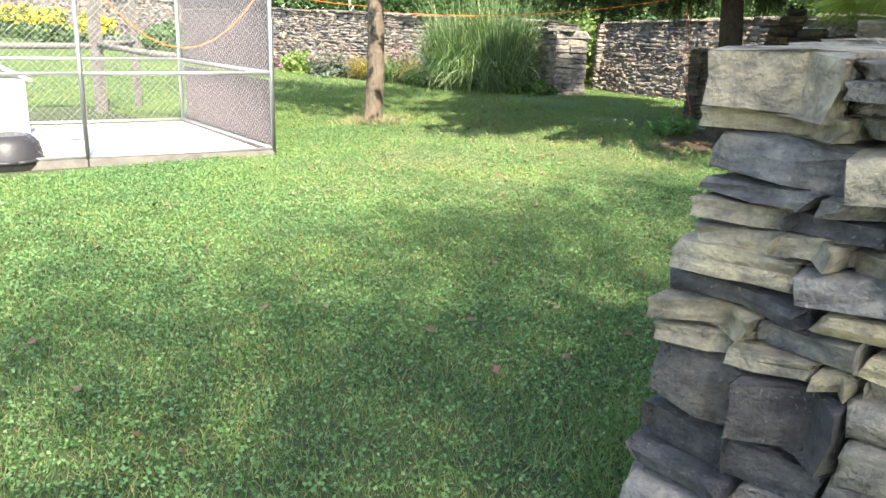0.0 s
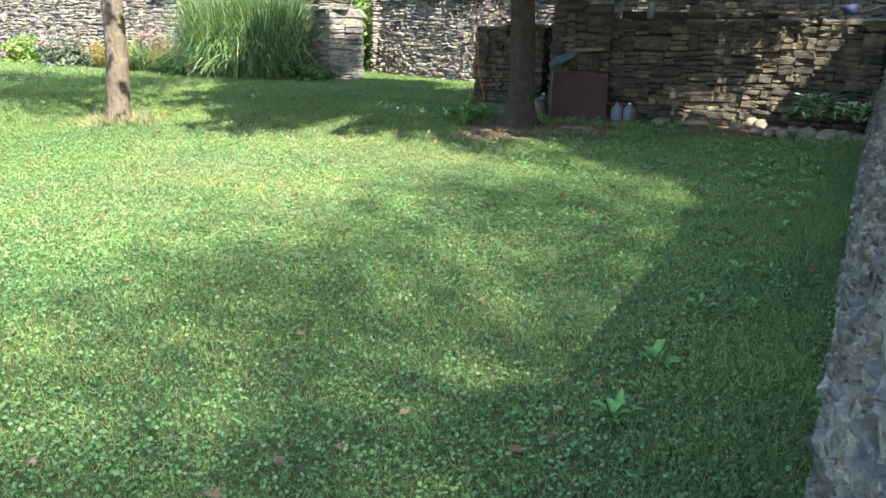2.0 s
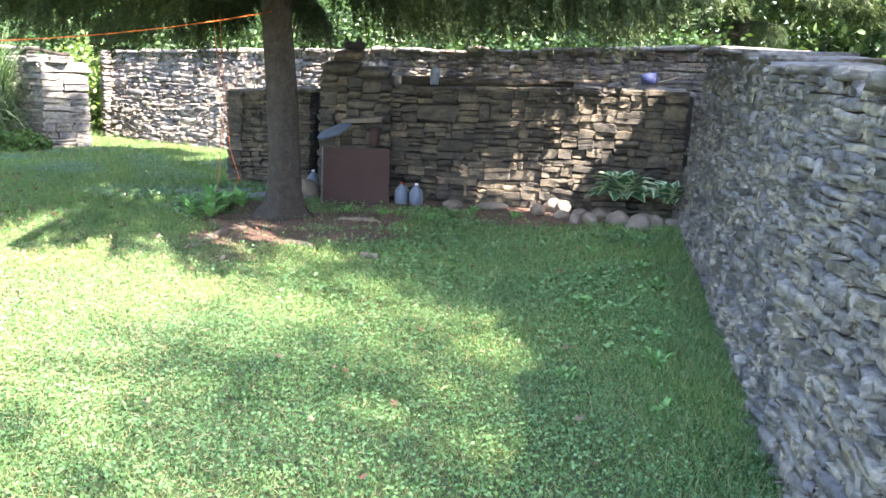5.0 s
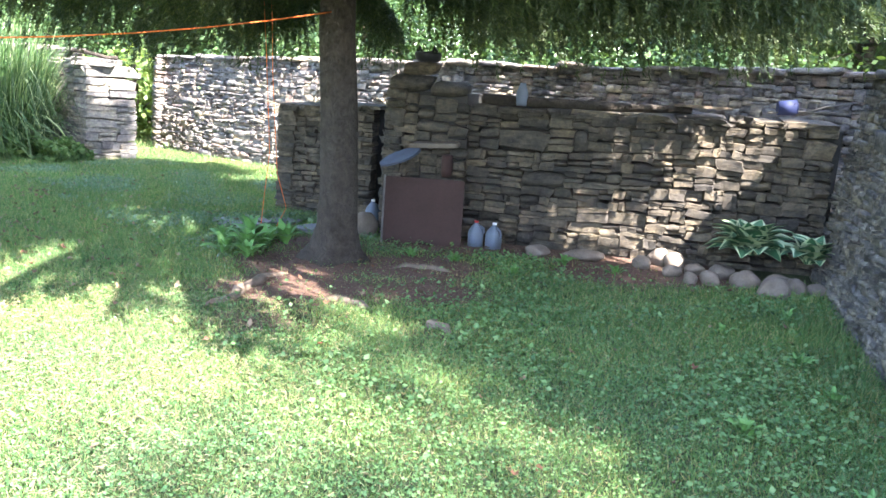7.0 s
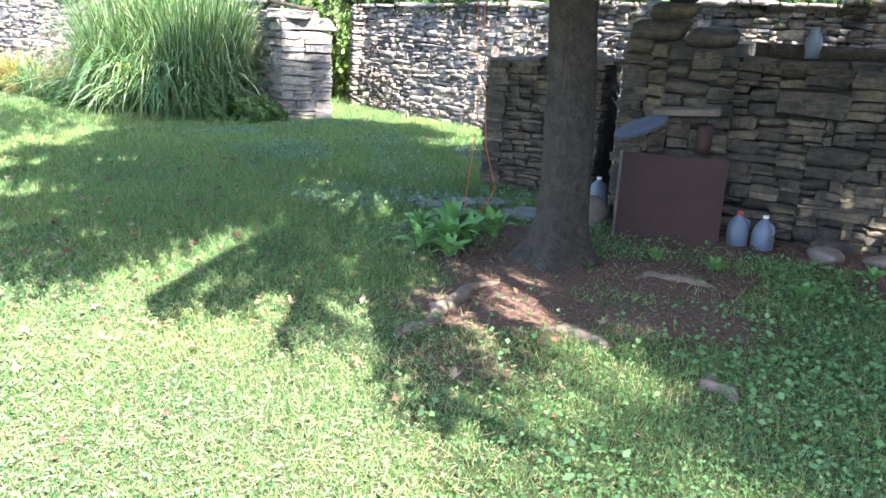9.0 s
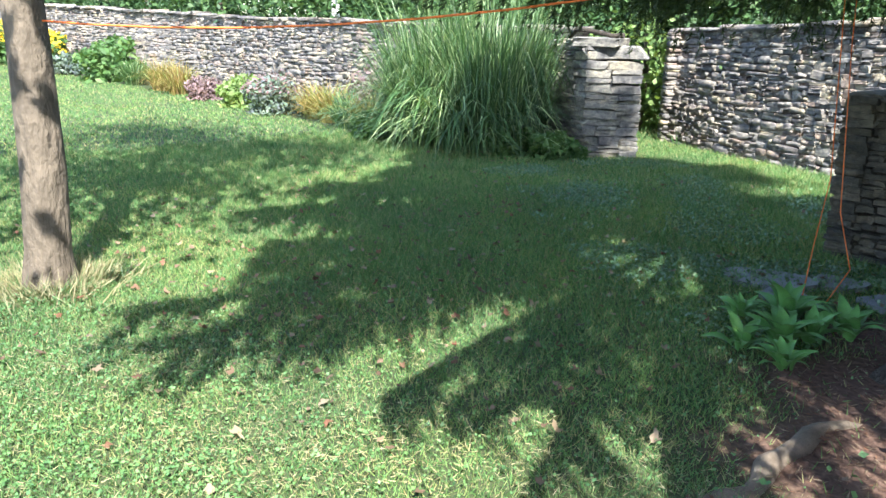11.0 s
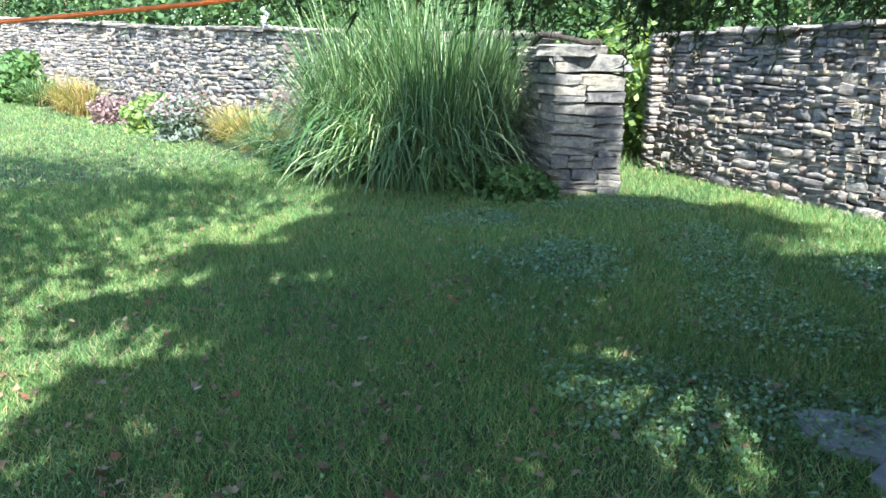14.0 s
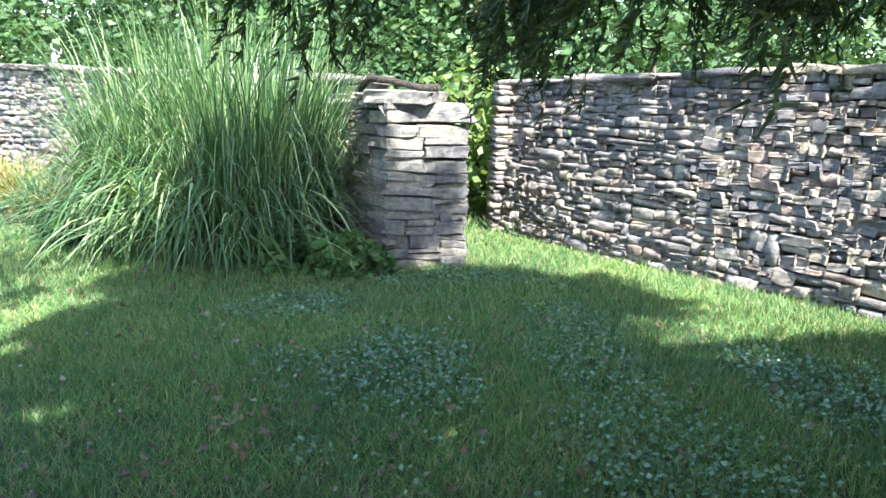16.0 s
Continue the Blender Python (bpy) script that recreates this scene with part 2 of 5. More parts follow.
class Stones:
    """Collects stones; the nearest ones become objects of their own, the rest one joined part."""

    def __init__(self, parent, kind, near, seed):
        self.parent, self.kind, self.near, self.items = parent, kind, near, []
        self.r = np.random.default_rng(seed)

    def put(self, m, kind="", shape=-1):
        """Add a stone; flat ones are split slabs, squarer ones may be cobbles."""
        k = int(self.r.integers(len(TEMPLATES)))
        if k % 4 == 3 and (self.kind == "grey" or m.col[0].length > 3.2 * m.col[2].length or m.col[2].length < 0.055):
            k -= 1
        self.items.append((m, k if shape < 0 else shape, kind or self.kind))

    def face(self, a, b, tops, batter, hs=(0.045, 0.12), ws=(0.16, 0.42), depth=0.2, rough=0.025, z0=-0.05):
        """Face the wall line a-b (its outer side to the right when walking from b to a), tops: height at a and b."""
        a, b = Vector((*a, 0)), Vector((*b, 0))
        along = (b - a).normalized()
        out = Vector((along.y, -along.x, 0))
        long = (b - a).length
        for x, z, w, h in cut_up(long, max(tops), self.r, hs, ws):
            u = x + w / 2
            top = tops[0] + (tops[1] - tops[0]) * u / long
            s = top / max(tops)
            zc, hh = z0 + (z + h / 2) * (top - z0) / max(tops), h * s
            rel = zc / top
            zc += 0.035 * math.sin(1.7 * u + 2.2 * zc + a.x) * max(0, 4 * rel * (1 - rel))
            p = a + along * u - out * (batter * zc + depth / 2 - self.r.uniform(-0.4, 1) * rough) + Vector((0, 0, zc))
            turn = Matrix((along, -out, Vector((0, 0, 1)))).transposed().to_4x4()
            wob = Euler((self.r.normal(0, 0.05), self.r.normal(0, 0.035), self.r.normal(0, 0.05))).to_matrix().to_4x4()
            self.put(Matrix.Translation(p) @ turn @ wob @ Matrix.Diagonal((w * self.r.uniform(0.97, 1.05), depth, hh * self.r.uniform(0.9, 1.04), 1)))

    def caps(self, a, b, tops, thick, back, lift=0.0, hs=(0.04, 0.09)):
        """Flat cap stones along the top from a to b; back: unit vector to the wall's far side."""
        a, b, back = Vector((*a, 0)), Vector((*b, 0)), Vector((*back, 0)).normalized()
        along, long, u = (b - a).normalized(), (b - a).length, 0.0
        while u < long:
            w = min(self.r.uniform(0.22, 0.6), long - u + 0.05)
            h, t = self.r.uniform(*hs), thick * self.r.uniform(0.85, 1.1)
            z = tops[0] + (tops[1] - tops[0]) * u / long + h / 2 + lift + self.r.normal(0, 0.006)
            p = a + along * (u + w / 2) + back * (t / 2 - 0.02 + self.r.normal(0, 0.02)) + Vector((0, 0, z))
            turn = Matrix((along, back, Vector((0, 0, 1)))).transposed().to_4x4() @ Euler((self.r.normal(0, 0.03), self.r.normal(0, 0.03), self.r.normal(0, 0.06))).to_matrix().to_4x4()
            self.put(Matrix.Translation(p) @ turn @ Matrix.Diagonal((w * 0.99, t, h, 1)))
            u += w

    def build(self, limit=300):
        near = Vector(self.near)
        items = sorted(self.items, key=lambda it: (it[0].translation - near).length)
        for m, k, kind in items[:limit]:
            ob = new("stone", stone_mesh(kind, k))
            ob.parent = self.parent
            ob.matrix_basis = self.parent.matrix_basis.inverted() @ m
        rest = items[limit:]
        if rest:
            vs, fs, n = [], [], 0
            for m, k, kind in rest:
                v, f = TEMPLATES[k]
                mm = np.array(self.parent.matrix_basis.inverted() @ m)
                vs.append(v @ mm[:3, :3].T + mm[:3, 3])
                fs.append(f + n)
                n += len(v)
            ob = mesh_part("stone_courses", np.concatenate(vs), np.concatenate(fs), STONE[self.kind][1], self.parent)
            tagged(ob, kind="stuff")


def core(name, footprint, tops, label, batter=0.08):
    """The dark rubble heart of a wall over a footprint of four corners, as a prism that narrows upward."""
    bm = bmesh.new()
    c = sum((Vector((*p, 0)) for p in footprint), Vector()) / len(footprint)
    low = [bm.verts.new((*p, -0.3)) for p in footprint]
    high = [bm.verts.new(((p[0] - c.x) + c.x, (p[1] - c.y) + c.y, t)) for p, t in zip(footprint, tops)]
    n = len(low)
    bm.faces.new(low[::-1]), bm.faces.new(high)
    for i in range(n):
        bm.faces.new((low[i], low[(i + 1) % n], high[(i + 1) % n], high[i]))
    bmesh.ops.recalc_face_normals(bm, faces=bm.faces)
    return tagged(part(name, bm, M_CORE), label, "stone wall", kind="structure")


def foliage(name, tones, glow=0.35, rough=0.55, spec=0.3, patchy=False):
    """Leaves: every leaf its own tone, some light passing through."""
    m, nt, b = mat(name, rough, spec)
    r = nt.nodes.new("ShaderNodeNewGeometry").outputs["Random Per Island"]
    c = ramp(nt, r, [(i / (len(tones) - 1), t) for i, t in enumerate(tones)])
    big = noise_tex(nt, 0.9, 3)
    c = mix(nt, 0.7, c, ramp(nt, big, [(0.3, (0.7, 0.75, 0.75)), (0.7, (1.25, 1.15, 0.9))]), "MULTIPLY")
    if patchy:
        dry = ramp(nt, noise_tex(nt, 0.55, 5, rough=0.65, distort=0.4), [(0.52, (0, 0, 0)), (0.72, (0.7, 0.7, 0.7))])
        c = mix(nt, dry, c, mix(nt, 1.0, c, (1.3, 1.1, 1.0), "MULTIPLY"))
    nt.links.new(c, b.inputs["Base Color"])
    tr = nt.nodes.new("ShaderNodeBsdfTranslucent")
    nt.links.new(mix(nt, 1.0, c, (1.5, 1.38, 0.7), "MULTIPLY"), tr.inputs["Color"])
    mx = nt.nodes.new("ShaderNodeMixShader")
    mx.inputs[0].default_value = glow
    nt.links.new(b.outputs[0], mx.inputs[1])
    nt.links.new(tr.outputs[0], mx.inputs[2])
    nt.links.new(mx.outputs[0], nt.nodes["Material Output"].inputs["Surface"])
    return m


M_GRASS = foliage("grass", [(0.018, 0.05, 0.018), (0.105, 0.23, 0.082), (0.055, 0.135, 0.05), (0.18, 0.285, 0.115), (0.072, 0.17, 0.066), (0.34, 0.31, 0.175), (0.135, 0.245, 0.09)], 0.28, 0.6, 0.15, True)
M_CLOVER = foliage("clover", [(0.02, 0.058, 0.022), (0.12, 0.24, 0.095), (0.068, 0.16, 0.066), (0.155, 0.27, 0.115), (0.09, 0.20, 0.082)], 0.22, 0.5, 0.3, True)
M_SPRUCE = foliage("spruce_needles", [(0.025, 0.045, 0.018), (0.045, 0.075, 0.03), (0.035, 0.06, 0.024), (0.10, 0.135, 0.045)], 0.2)
M_PINE = foliage("pine_needles", [(0.10, 0.16, 0.03), (0.17, 0.24, 0.05), (0.14, 0.20, 0.04)], 0.3)
M_LEAF = foliage("broad_leaves", [(0.045, 0.10, 0.035), (0.085, 0.17, 0.055), (0.065, 0.13, 0.05), (0.14, 0.22, 0.08)], 0.35)
M_LEAF_PALE = foliage("pale_leaves", [(0.11, 0.19, 0.06), (0.19, 0.29, 0.10), (0.15, 0.22, 0.09), (0.26, 0.33, 0.14)], 0.4)
M_WOODS = foliage("woodland_leaves", [(0.02, 0.05, 0.02), (0.05, 0.105, 0.035), (0.032, 0.07, 0.03), (0.09, 0.16, 0.055)], 0.22)
M_REED = foliage("reed_blades", [(0.028, 0.07, 0.026), (0.06, 0.13, 0.048), (0.095, 0.175, 0.065), (0.036, 0.09, 0.034), (0.13, 0.21, 0.09), (0.40, 0.49, 0.28)], 0.28, 0.42, 0.5)
M_BARK = simple("spruce_bark", (0.05, 0.041, 0.033), 0.95, 0.5, 15, 0, 1.0, (1, 1, 0.75))
M_BARK_PALE = simple("maple_bark", (0.115, 0.092, 0.07), 0.95, 0.45, 7, 0, 1.0, (1, 1, 0.45))
M_ROOT = simple("root_bark", (0.16, 0.125, 0.095), 0.95, 0.35, 16, 0, 0.6)
M_DRY = foliage("dry_leaves", [(0.08, 0.05, 0.035), (0.12, 0.08, 0.056), (0.24, 0.185, 0.135), (0.10, 0.062, 0.043), (0.15, 0.068, 0.042), (0.13, 0.10, 0.077)], 0.1, 0.8)
M_STRAW = foliage("dry_straw", [(0.27, 0.235, 0.15), (0.36, 0.33, 0.22), (0.22, 0.20, 0.12), (0.30, 0.30, 0.18)], 0.2, 0.8, 0.15)
M_METAL = simple("galvanised_steel", (0.45, 0.47, 0.49), 0.45, 0.15, 20, 0.8, 0.05)
M_TARP = simple("brown_sheeting", (0.13, 0.097, 0.095), 0.75, 0.2, 5)
M_CONC = simple("concrete", (0.62, 0.60, 0.56), 0.9, 0.12, 3)
M_WHITE = simple("white_paint", (0.78, 0.77, 0.74), 0.7, 0.08, 3)
M_BLACK = simple("black_plastic", (0.03, 0.03, 0.035), 0.45, 0.2, 6)
M_WOOD = simple("weathered_wood", (0.13, 0.12, 0.11), 0.9, 0.35, 9, 0, 0.5)
M_CORD = simple("orange_cord", (0.75, 0.17, 0.04), 0.5, 0.1, 20)
M_RUST = simple("brown_metal", (0.042, 0.02, 0.016), 0.7, 0.25, 4)
M_SLATE = simple("blue_slate", (0.085, 0.10, 0.135), 0.6, 0.2, 7, 0, 0.4)
M_FLAG = simple("flagstone", (0.17, 0.17, 0.175), 0.85, 0.25, 6, 0, 0.5)
M_ROCK = simple("field_rock", (0.17, 0.138, 0.11), 0.9, 0.35, 7, 0, 0.6)
M_RED = simple("red_plastic", (0.6, 0.05, 0.04), 0.4, 0.1, 10)
M_BLUE = simple("blue_enamel", (0.025, 0.035, 0.10), 0.65, 0.2, 10)
M_MAT = simple("grey_mat", (0.27, 0.29, 0.36), 0.8, 0.35, 8)
m, nt, b = mat("cloudy_plastic", 0.45, 0.4)
b.inputs["Base Color"].default_value = (0.13, 0.16, 0.21, 1)
b.inputs["Transmission Weight"].default_value = 0.15
bump(nt, b, noise_tex(nt, 12, 3), 0.2, 0.01)
M_JUG = m


# ---- ground ----
def ground_z(x, y):
    """Height of the ground: level near the walk, rising gently to the far west."""
    x, y = np.asarray(x, float), np.asarray(y, float)
    t = np.clip((-x - 15) / 17, 0, 1.6)
    return 0.5 * t * t * np.clip((y + 10) / 12, 0, 1) + 0.012 * np.sin(1.7 * x + 0.6 * y) * np.sin(1.3 * y - 0.4 * x) * (np.hypot(x, y) < 60)


def bare(x, y):
    """How bare the soil is (0 to 1): round the spruce and along the hearth wall."""
    d1 = np.hypot((x + 4.7) / 1.3, (y - 13.7) / 1.6)
    d2 = np.hypot(np.clip(np.abs(x + 3.3) - 1.3, 0, 9) / 0.5, (y - 15.4) / 1.0)
    wob = 0.16 * np.sin(4.1 * x + 1.7 * y) + 0.13 * np.sin(6.3 * y - 2.9 * x + 1)
    return np.clip((1.12 - np.minimum(d1, d2) + 1.4 * wob) / 0.6, 0, 1)


xs = np.unique(np.round(np.concatenate([np.linspace(-1500, -45, 12), np.arange(-45, -14, 0.5), np.arange(-14, 2.01, 0.12), np.arange(2, 12.01, 0.5), np.linspace(12, 1500, 12)]), 3))
ys = np.unique(np.round(np.concatenate([np.linspace(-1500, -6, 12), np.arange(-6, 3, 0.5), np.arange(3, 19.5, 0.12), np.arange(19.5, 40.01, 0.5), np.linspace(40, 1500, 12)]), 3))
X, Y = np.meshgrid(xs, ys)
nx = len(xs)
gi = (np.arange(len(ys) - 1)[:, None] * nx + np.arange(nx - 1)).ravel()
m, nt, b = mat("lawn_soil", 0.95)
att = nt.nodes.new("ShaderNodeAttribute")
att.attribute_name = "bare"
n1, n2 = noise_tex(nt, 1.2, 5), noise_tex(nt, 30, 5)
green = mix(nt, 0.5, ramp(nt, n1, [(0.3, (0.03, 0.055, 0.02)), (0.7, (0.06, 0.075, 0.03))]), ramp(nt, n2, [(0.35, (0.02, 0.028, 0.012)), (0.65, (0.08, 0.09, 0.04))]))
soil = ramp(nt, n2, [(0.3, (0.055, 0.03, 0.022)), (0.55, (0.11, 0.065, 0.048)), (0.75, (0.17, 0.11, 0.08))])
nt.links.new(mix(nt, att.outputs["Fac"], green, soil), b.inputs["Base Color"])
bump(nt, b, n2, 0.7, 0.03)
M_LAWN = m
ground = mesh_part("ground", np.stack([X, Y, ground_z(X, Y)], -1).reshape(-1, 3), np.stack([gi, gi + 1, gi + nx + 1, gi + nx], -1), M_LAWN, smooth=True)
tagged(ground, "mown green lawn with bare reddish soil under the spruce", "ground", kind="structure")
ground.data.attributes.new("bare", "FLOAT", "POINT").data.foreach_set("value", bare(X, Y).astype(np.float32).ravel())

# ---- walls ----
E0, E1 = (-0.225, 5.0), (-0.90, 16.1)
w = core("wall_east", [(0.06, 4.9), (-0.62, 16.3), (0.5, 16.3), (1.1, 4.9)], [1.34, 1.88, 1.88, 1.34], "grey dry stone wall of layered slate")
s = Stones(w, "grey", (0, 5.5, 1), 1)
s.face(E1, E0, (1.9, 1.44), 0.14, (0.03, 0.12), (0.13, 0.42), 0.22, 0.03)
# the wall's end: slabs laid course by course, dark slate at the foot, buff above, a block on top
z = -0.06
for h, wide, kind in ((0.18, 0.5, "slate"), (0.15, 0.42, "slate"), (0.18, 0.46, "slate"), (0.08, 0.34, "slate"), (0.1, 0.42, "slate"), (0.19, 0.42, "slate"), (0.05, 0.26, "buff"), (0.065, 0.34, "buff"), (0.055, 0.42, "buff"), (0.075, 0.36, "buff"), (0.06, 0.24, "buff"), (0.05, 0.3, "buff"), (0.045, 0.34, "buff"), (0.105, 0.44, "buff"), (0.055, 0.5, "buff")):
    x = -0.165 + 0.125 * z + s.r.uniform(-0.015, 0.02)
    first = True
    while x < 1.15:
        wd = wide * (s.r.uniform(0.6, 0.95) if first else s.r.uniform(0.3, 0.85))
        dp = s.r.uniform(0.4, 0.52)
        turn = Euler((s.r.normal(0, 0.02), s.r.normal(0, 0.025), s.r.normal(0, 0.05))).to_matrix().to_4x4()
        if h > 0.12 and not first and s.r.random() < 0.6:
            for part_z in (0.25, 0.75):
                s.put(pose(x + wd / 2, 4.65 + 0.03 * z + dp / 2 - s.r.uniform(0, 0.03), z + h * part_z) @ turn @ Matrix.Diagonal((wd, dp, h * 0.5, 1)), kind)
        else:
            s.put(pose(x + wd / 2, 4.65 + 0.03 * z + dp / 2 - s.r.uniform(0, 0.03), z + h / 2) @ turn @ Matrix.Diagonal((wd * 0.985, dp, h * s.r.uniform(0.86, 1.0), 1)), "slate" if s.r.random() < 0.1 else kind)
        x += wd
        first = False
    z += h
s.caps((-0.66, 16.1), (0.02, 5.1), (1.9, 1.42), 0.75, (1, 0.05))
s.put(pose(0.145, 4.87, 1.435, 0, 1, 2) @ Matrix.Diagonal((0.27, 0.42, 0.14, 1)), "buff", 18)
for wd, x, z in ((0.5, 0.53, 1.39), (0.44, 0.5, 1.425), (0.56, 0.56, 1.46), (0.5, 0.6, 1.495)):
    s.put(pose(x, 4.88, z, 0, 2, 3) @ Matrix.Diagonal((wd, 0.42, 0.042, 1)), "slate")
s.build()

w = core("wall_north", [(-11.1, 19.85), (-0.3, 17.6), (-0.2, 18.2), (-11.0, 20.4)], [1.6, 1.95, 1.95, 1.6], "pale grey dry stone wall of stacked fieldstone")
s = Stones(w, "pale", (-8.5, 18, 1), 2)
s.face((-11.75, 19.7), (-0.3, 17.4), (1.62, 1.98), 0.06, (0.04, 0.17), (0.1, 0.42), 0.2, 0.024)
s.face((-11.3, 20.4), (-11.75, 19.7), (1.62, 1.62), 0.06)
s.caps((-11.7, 19.75), (-0.3, 17.45), (1.62, 1.98), 0.6, (0.2, 1))
s.build()

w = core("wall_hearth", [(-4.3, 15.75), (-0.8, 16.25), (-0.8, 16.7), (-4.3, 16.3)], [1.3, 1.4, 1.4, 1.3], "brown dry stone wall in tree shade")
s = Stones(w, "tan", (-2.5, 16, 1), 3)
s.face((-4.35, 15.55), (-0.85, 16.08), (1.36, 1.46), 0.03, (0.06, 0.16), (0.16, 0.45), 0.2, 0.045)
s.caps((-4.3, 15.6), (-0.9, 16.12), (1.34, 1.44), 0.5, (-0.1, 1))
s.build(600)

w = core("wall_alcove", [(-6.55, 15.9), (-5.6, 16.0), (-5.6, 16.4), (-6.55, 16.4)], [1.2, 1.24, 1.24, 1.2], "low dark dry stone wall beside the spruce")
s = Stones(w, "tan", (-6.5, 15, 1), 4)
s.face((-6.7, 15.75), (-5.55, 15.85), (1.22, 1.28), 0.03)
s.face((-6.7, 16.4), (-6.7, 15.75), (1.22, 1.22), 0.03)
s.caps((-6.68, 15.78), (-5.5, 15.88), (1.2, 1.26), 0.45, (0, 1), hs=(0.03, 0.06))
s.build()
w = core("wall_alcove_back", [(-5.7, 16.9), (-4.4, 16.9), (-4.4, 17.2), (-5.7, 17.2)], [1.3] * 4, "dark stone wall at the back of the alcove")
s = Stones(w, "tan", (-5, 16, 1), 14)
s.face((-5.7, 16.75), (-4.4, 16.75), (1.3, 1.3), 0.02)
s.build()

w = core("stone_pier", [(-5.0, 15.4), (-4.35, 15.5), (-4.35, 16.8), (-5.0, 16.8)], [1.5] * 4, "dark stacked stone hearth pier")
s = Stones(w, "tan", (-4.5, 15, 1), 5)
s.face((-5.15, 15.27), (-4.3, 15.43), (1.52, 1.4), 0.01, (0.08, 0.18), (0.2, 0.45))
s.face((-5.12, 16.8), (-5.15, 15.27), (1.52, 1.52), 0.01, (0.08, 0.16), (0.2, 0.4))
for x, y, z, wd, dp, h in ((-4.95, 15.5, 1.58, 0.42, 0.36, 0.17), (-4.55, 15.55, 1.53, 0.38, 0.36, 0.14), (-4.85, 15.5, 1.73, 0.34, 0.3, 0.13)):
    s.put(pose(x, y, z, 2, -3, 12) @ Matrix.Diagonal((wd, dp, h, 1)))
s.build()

PA, PB, PC = (-11.15, 17.5), (-10.68, 18.05), (-12.6, 18.0)
w = core("stone_pillar", [(-11.14, 17.68), (-10.85, 18.05), (-11.6, 18.6), (-12.4, 18.2)], [1.45] * 4, "squared grey stone pillar at the gateway")
s = Stones(w, "grey", (-11, 17.5, 1), 6)
s.face(PA, PB, (1.46, 1.46), 0.02, (0.06, 0.19), (0.4, 0.75), 0.2, 0.035)
s.face(PC, PA, (1.46, 1.46), 0.02, (0.06, 0.18), (0.35, 0.7), 0.2, 0.035)
s.caps((-12.4, 18.0), (-11.2, 17.6), (1.45, 1.45), 0.6, (0.4, 1), hs=(0.05, 0.08))
s.put(pose(-11.2, 17.8, 1.50, 0, 0, 25) @ Matrix.Diagonal((0.6, 0.5, 0.12, 1)))
s.build()

w = core("wall_west", [(-12.3, 18.35), (-24, 16.85), (-24, 17.4), (-12.3, 18.9)], [1.5, 1.7, 1.7, 1.5], "long grey dry stone wall behind flower beds")
s = Stones(w, "pale", (-14, 17.5, 1), 8)
s.face((-24, 16.6), (-12.0, 18.1), (1.85, 1.6), 0.05, (0.06, 0.16), (0.2, 0.5))
s.caps((-24, 16.65), (-12.0, 18.15), (1.85, 1.6), 0.55, (-0.12, 1))
s.build()
w = core("wall_far_west", [(-24, 16.85), (-45, 10.75), (-45, 11.4), (-24, 17.4)], [1.7, 2.5, 2.5, 1.7], "distant grey dry stone wall behind yellow flowers")
s = Stones(w, "pale", (-26, 16, 1), 9)
s.face((-45, 10.5), (-24, 16.6), (2.7, 1.87), 0.05, (0.08, 0.18), (0.25, 0.6))
s.caps((-45, 10.55), (-24, 16.65), (2.7, 1.87), 0.55, (-0.28, 1))
s.build(200)


# ---- plants ----
def leaf_cards(c, size, r, flat=0.0, long=1.6):
    """Pointed leaf quads round the centres c: verts and faces. flat: 1 lies level, 0 turns any way."""
    n = len(c)
    d = r.standard_normal((n, 3))
    d[:, 2] *= 1 - flat
    d /= np.linalg.norm(d, axis=1)[:, None]
    e = r.standard_normal((n, 3))
    e[:, 2] *= 1 - flat
    e -= d * (e * d).sum(1)[:, None]
    e /= np.linalg.norm(e, axis=1)[:, None]
    size = np.broadcast_to(size, (n,))[:, None]
    a, b = d * size * long / 2, e * size / 2
    v = np.stack([c - a, c + b - 0.2 * a, c + a, c - b - 0.2 * a], 1).reshape(-1, 3)
    return v, np.arange(4 * n).reshape(-1, 4)


def needle_tris(c, d, long, wide, r):
    """Thin triangles from c along d."""
    n = len(c)
    s = np.cross(d, r.standard_normal((n, 3)))
    s /= np.linalg.norm(s, axis=1)[:, None] + 1e-9
    v = np.stack([c - s * wide / 2, c + s * wide / 2, c + d * long], 1).reshape(-1, 3)
    return v, np.arange(3 * n).reshape(-1, 3)


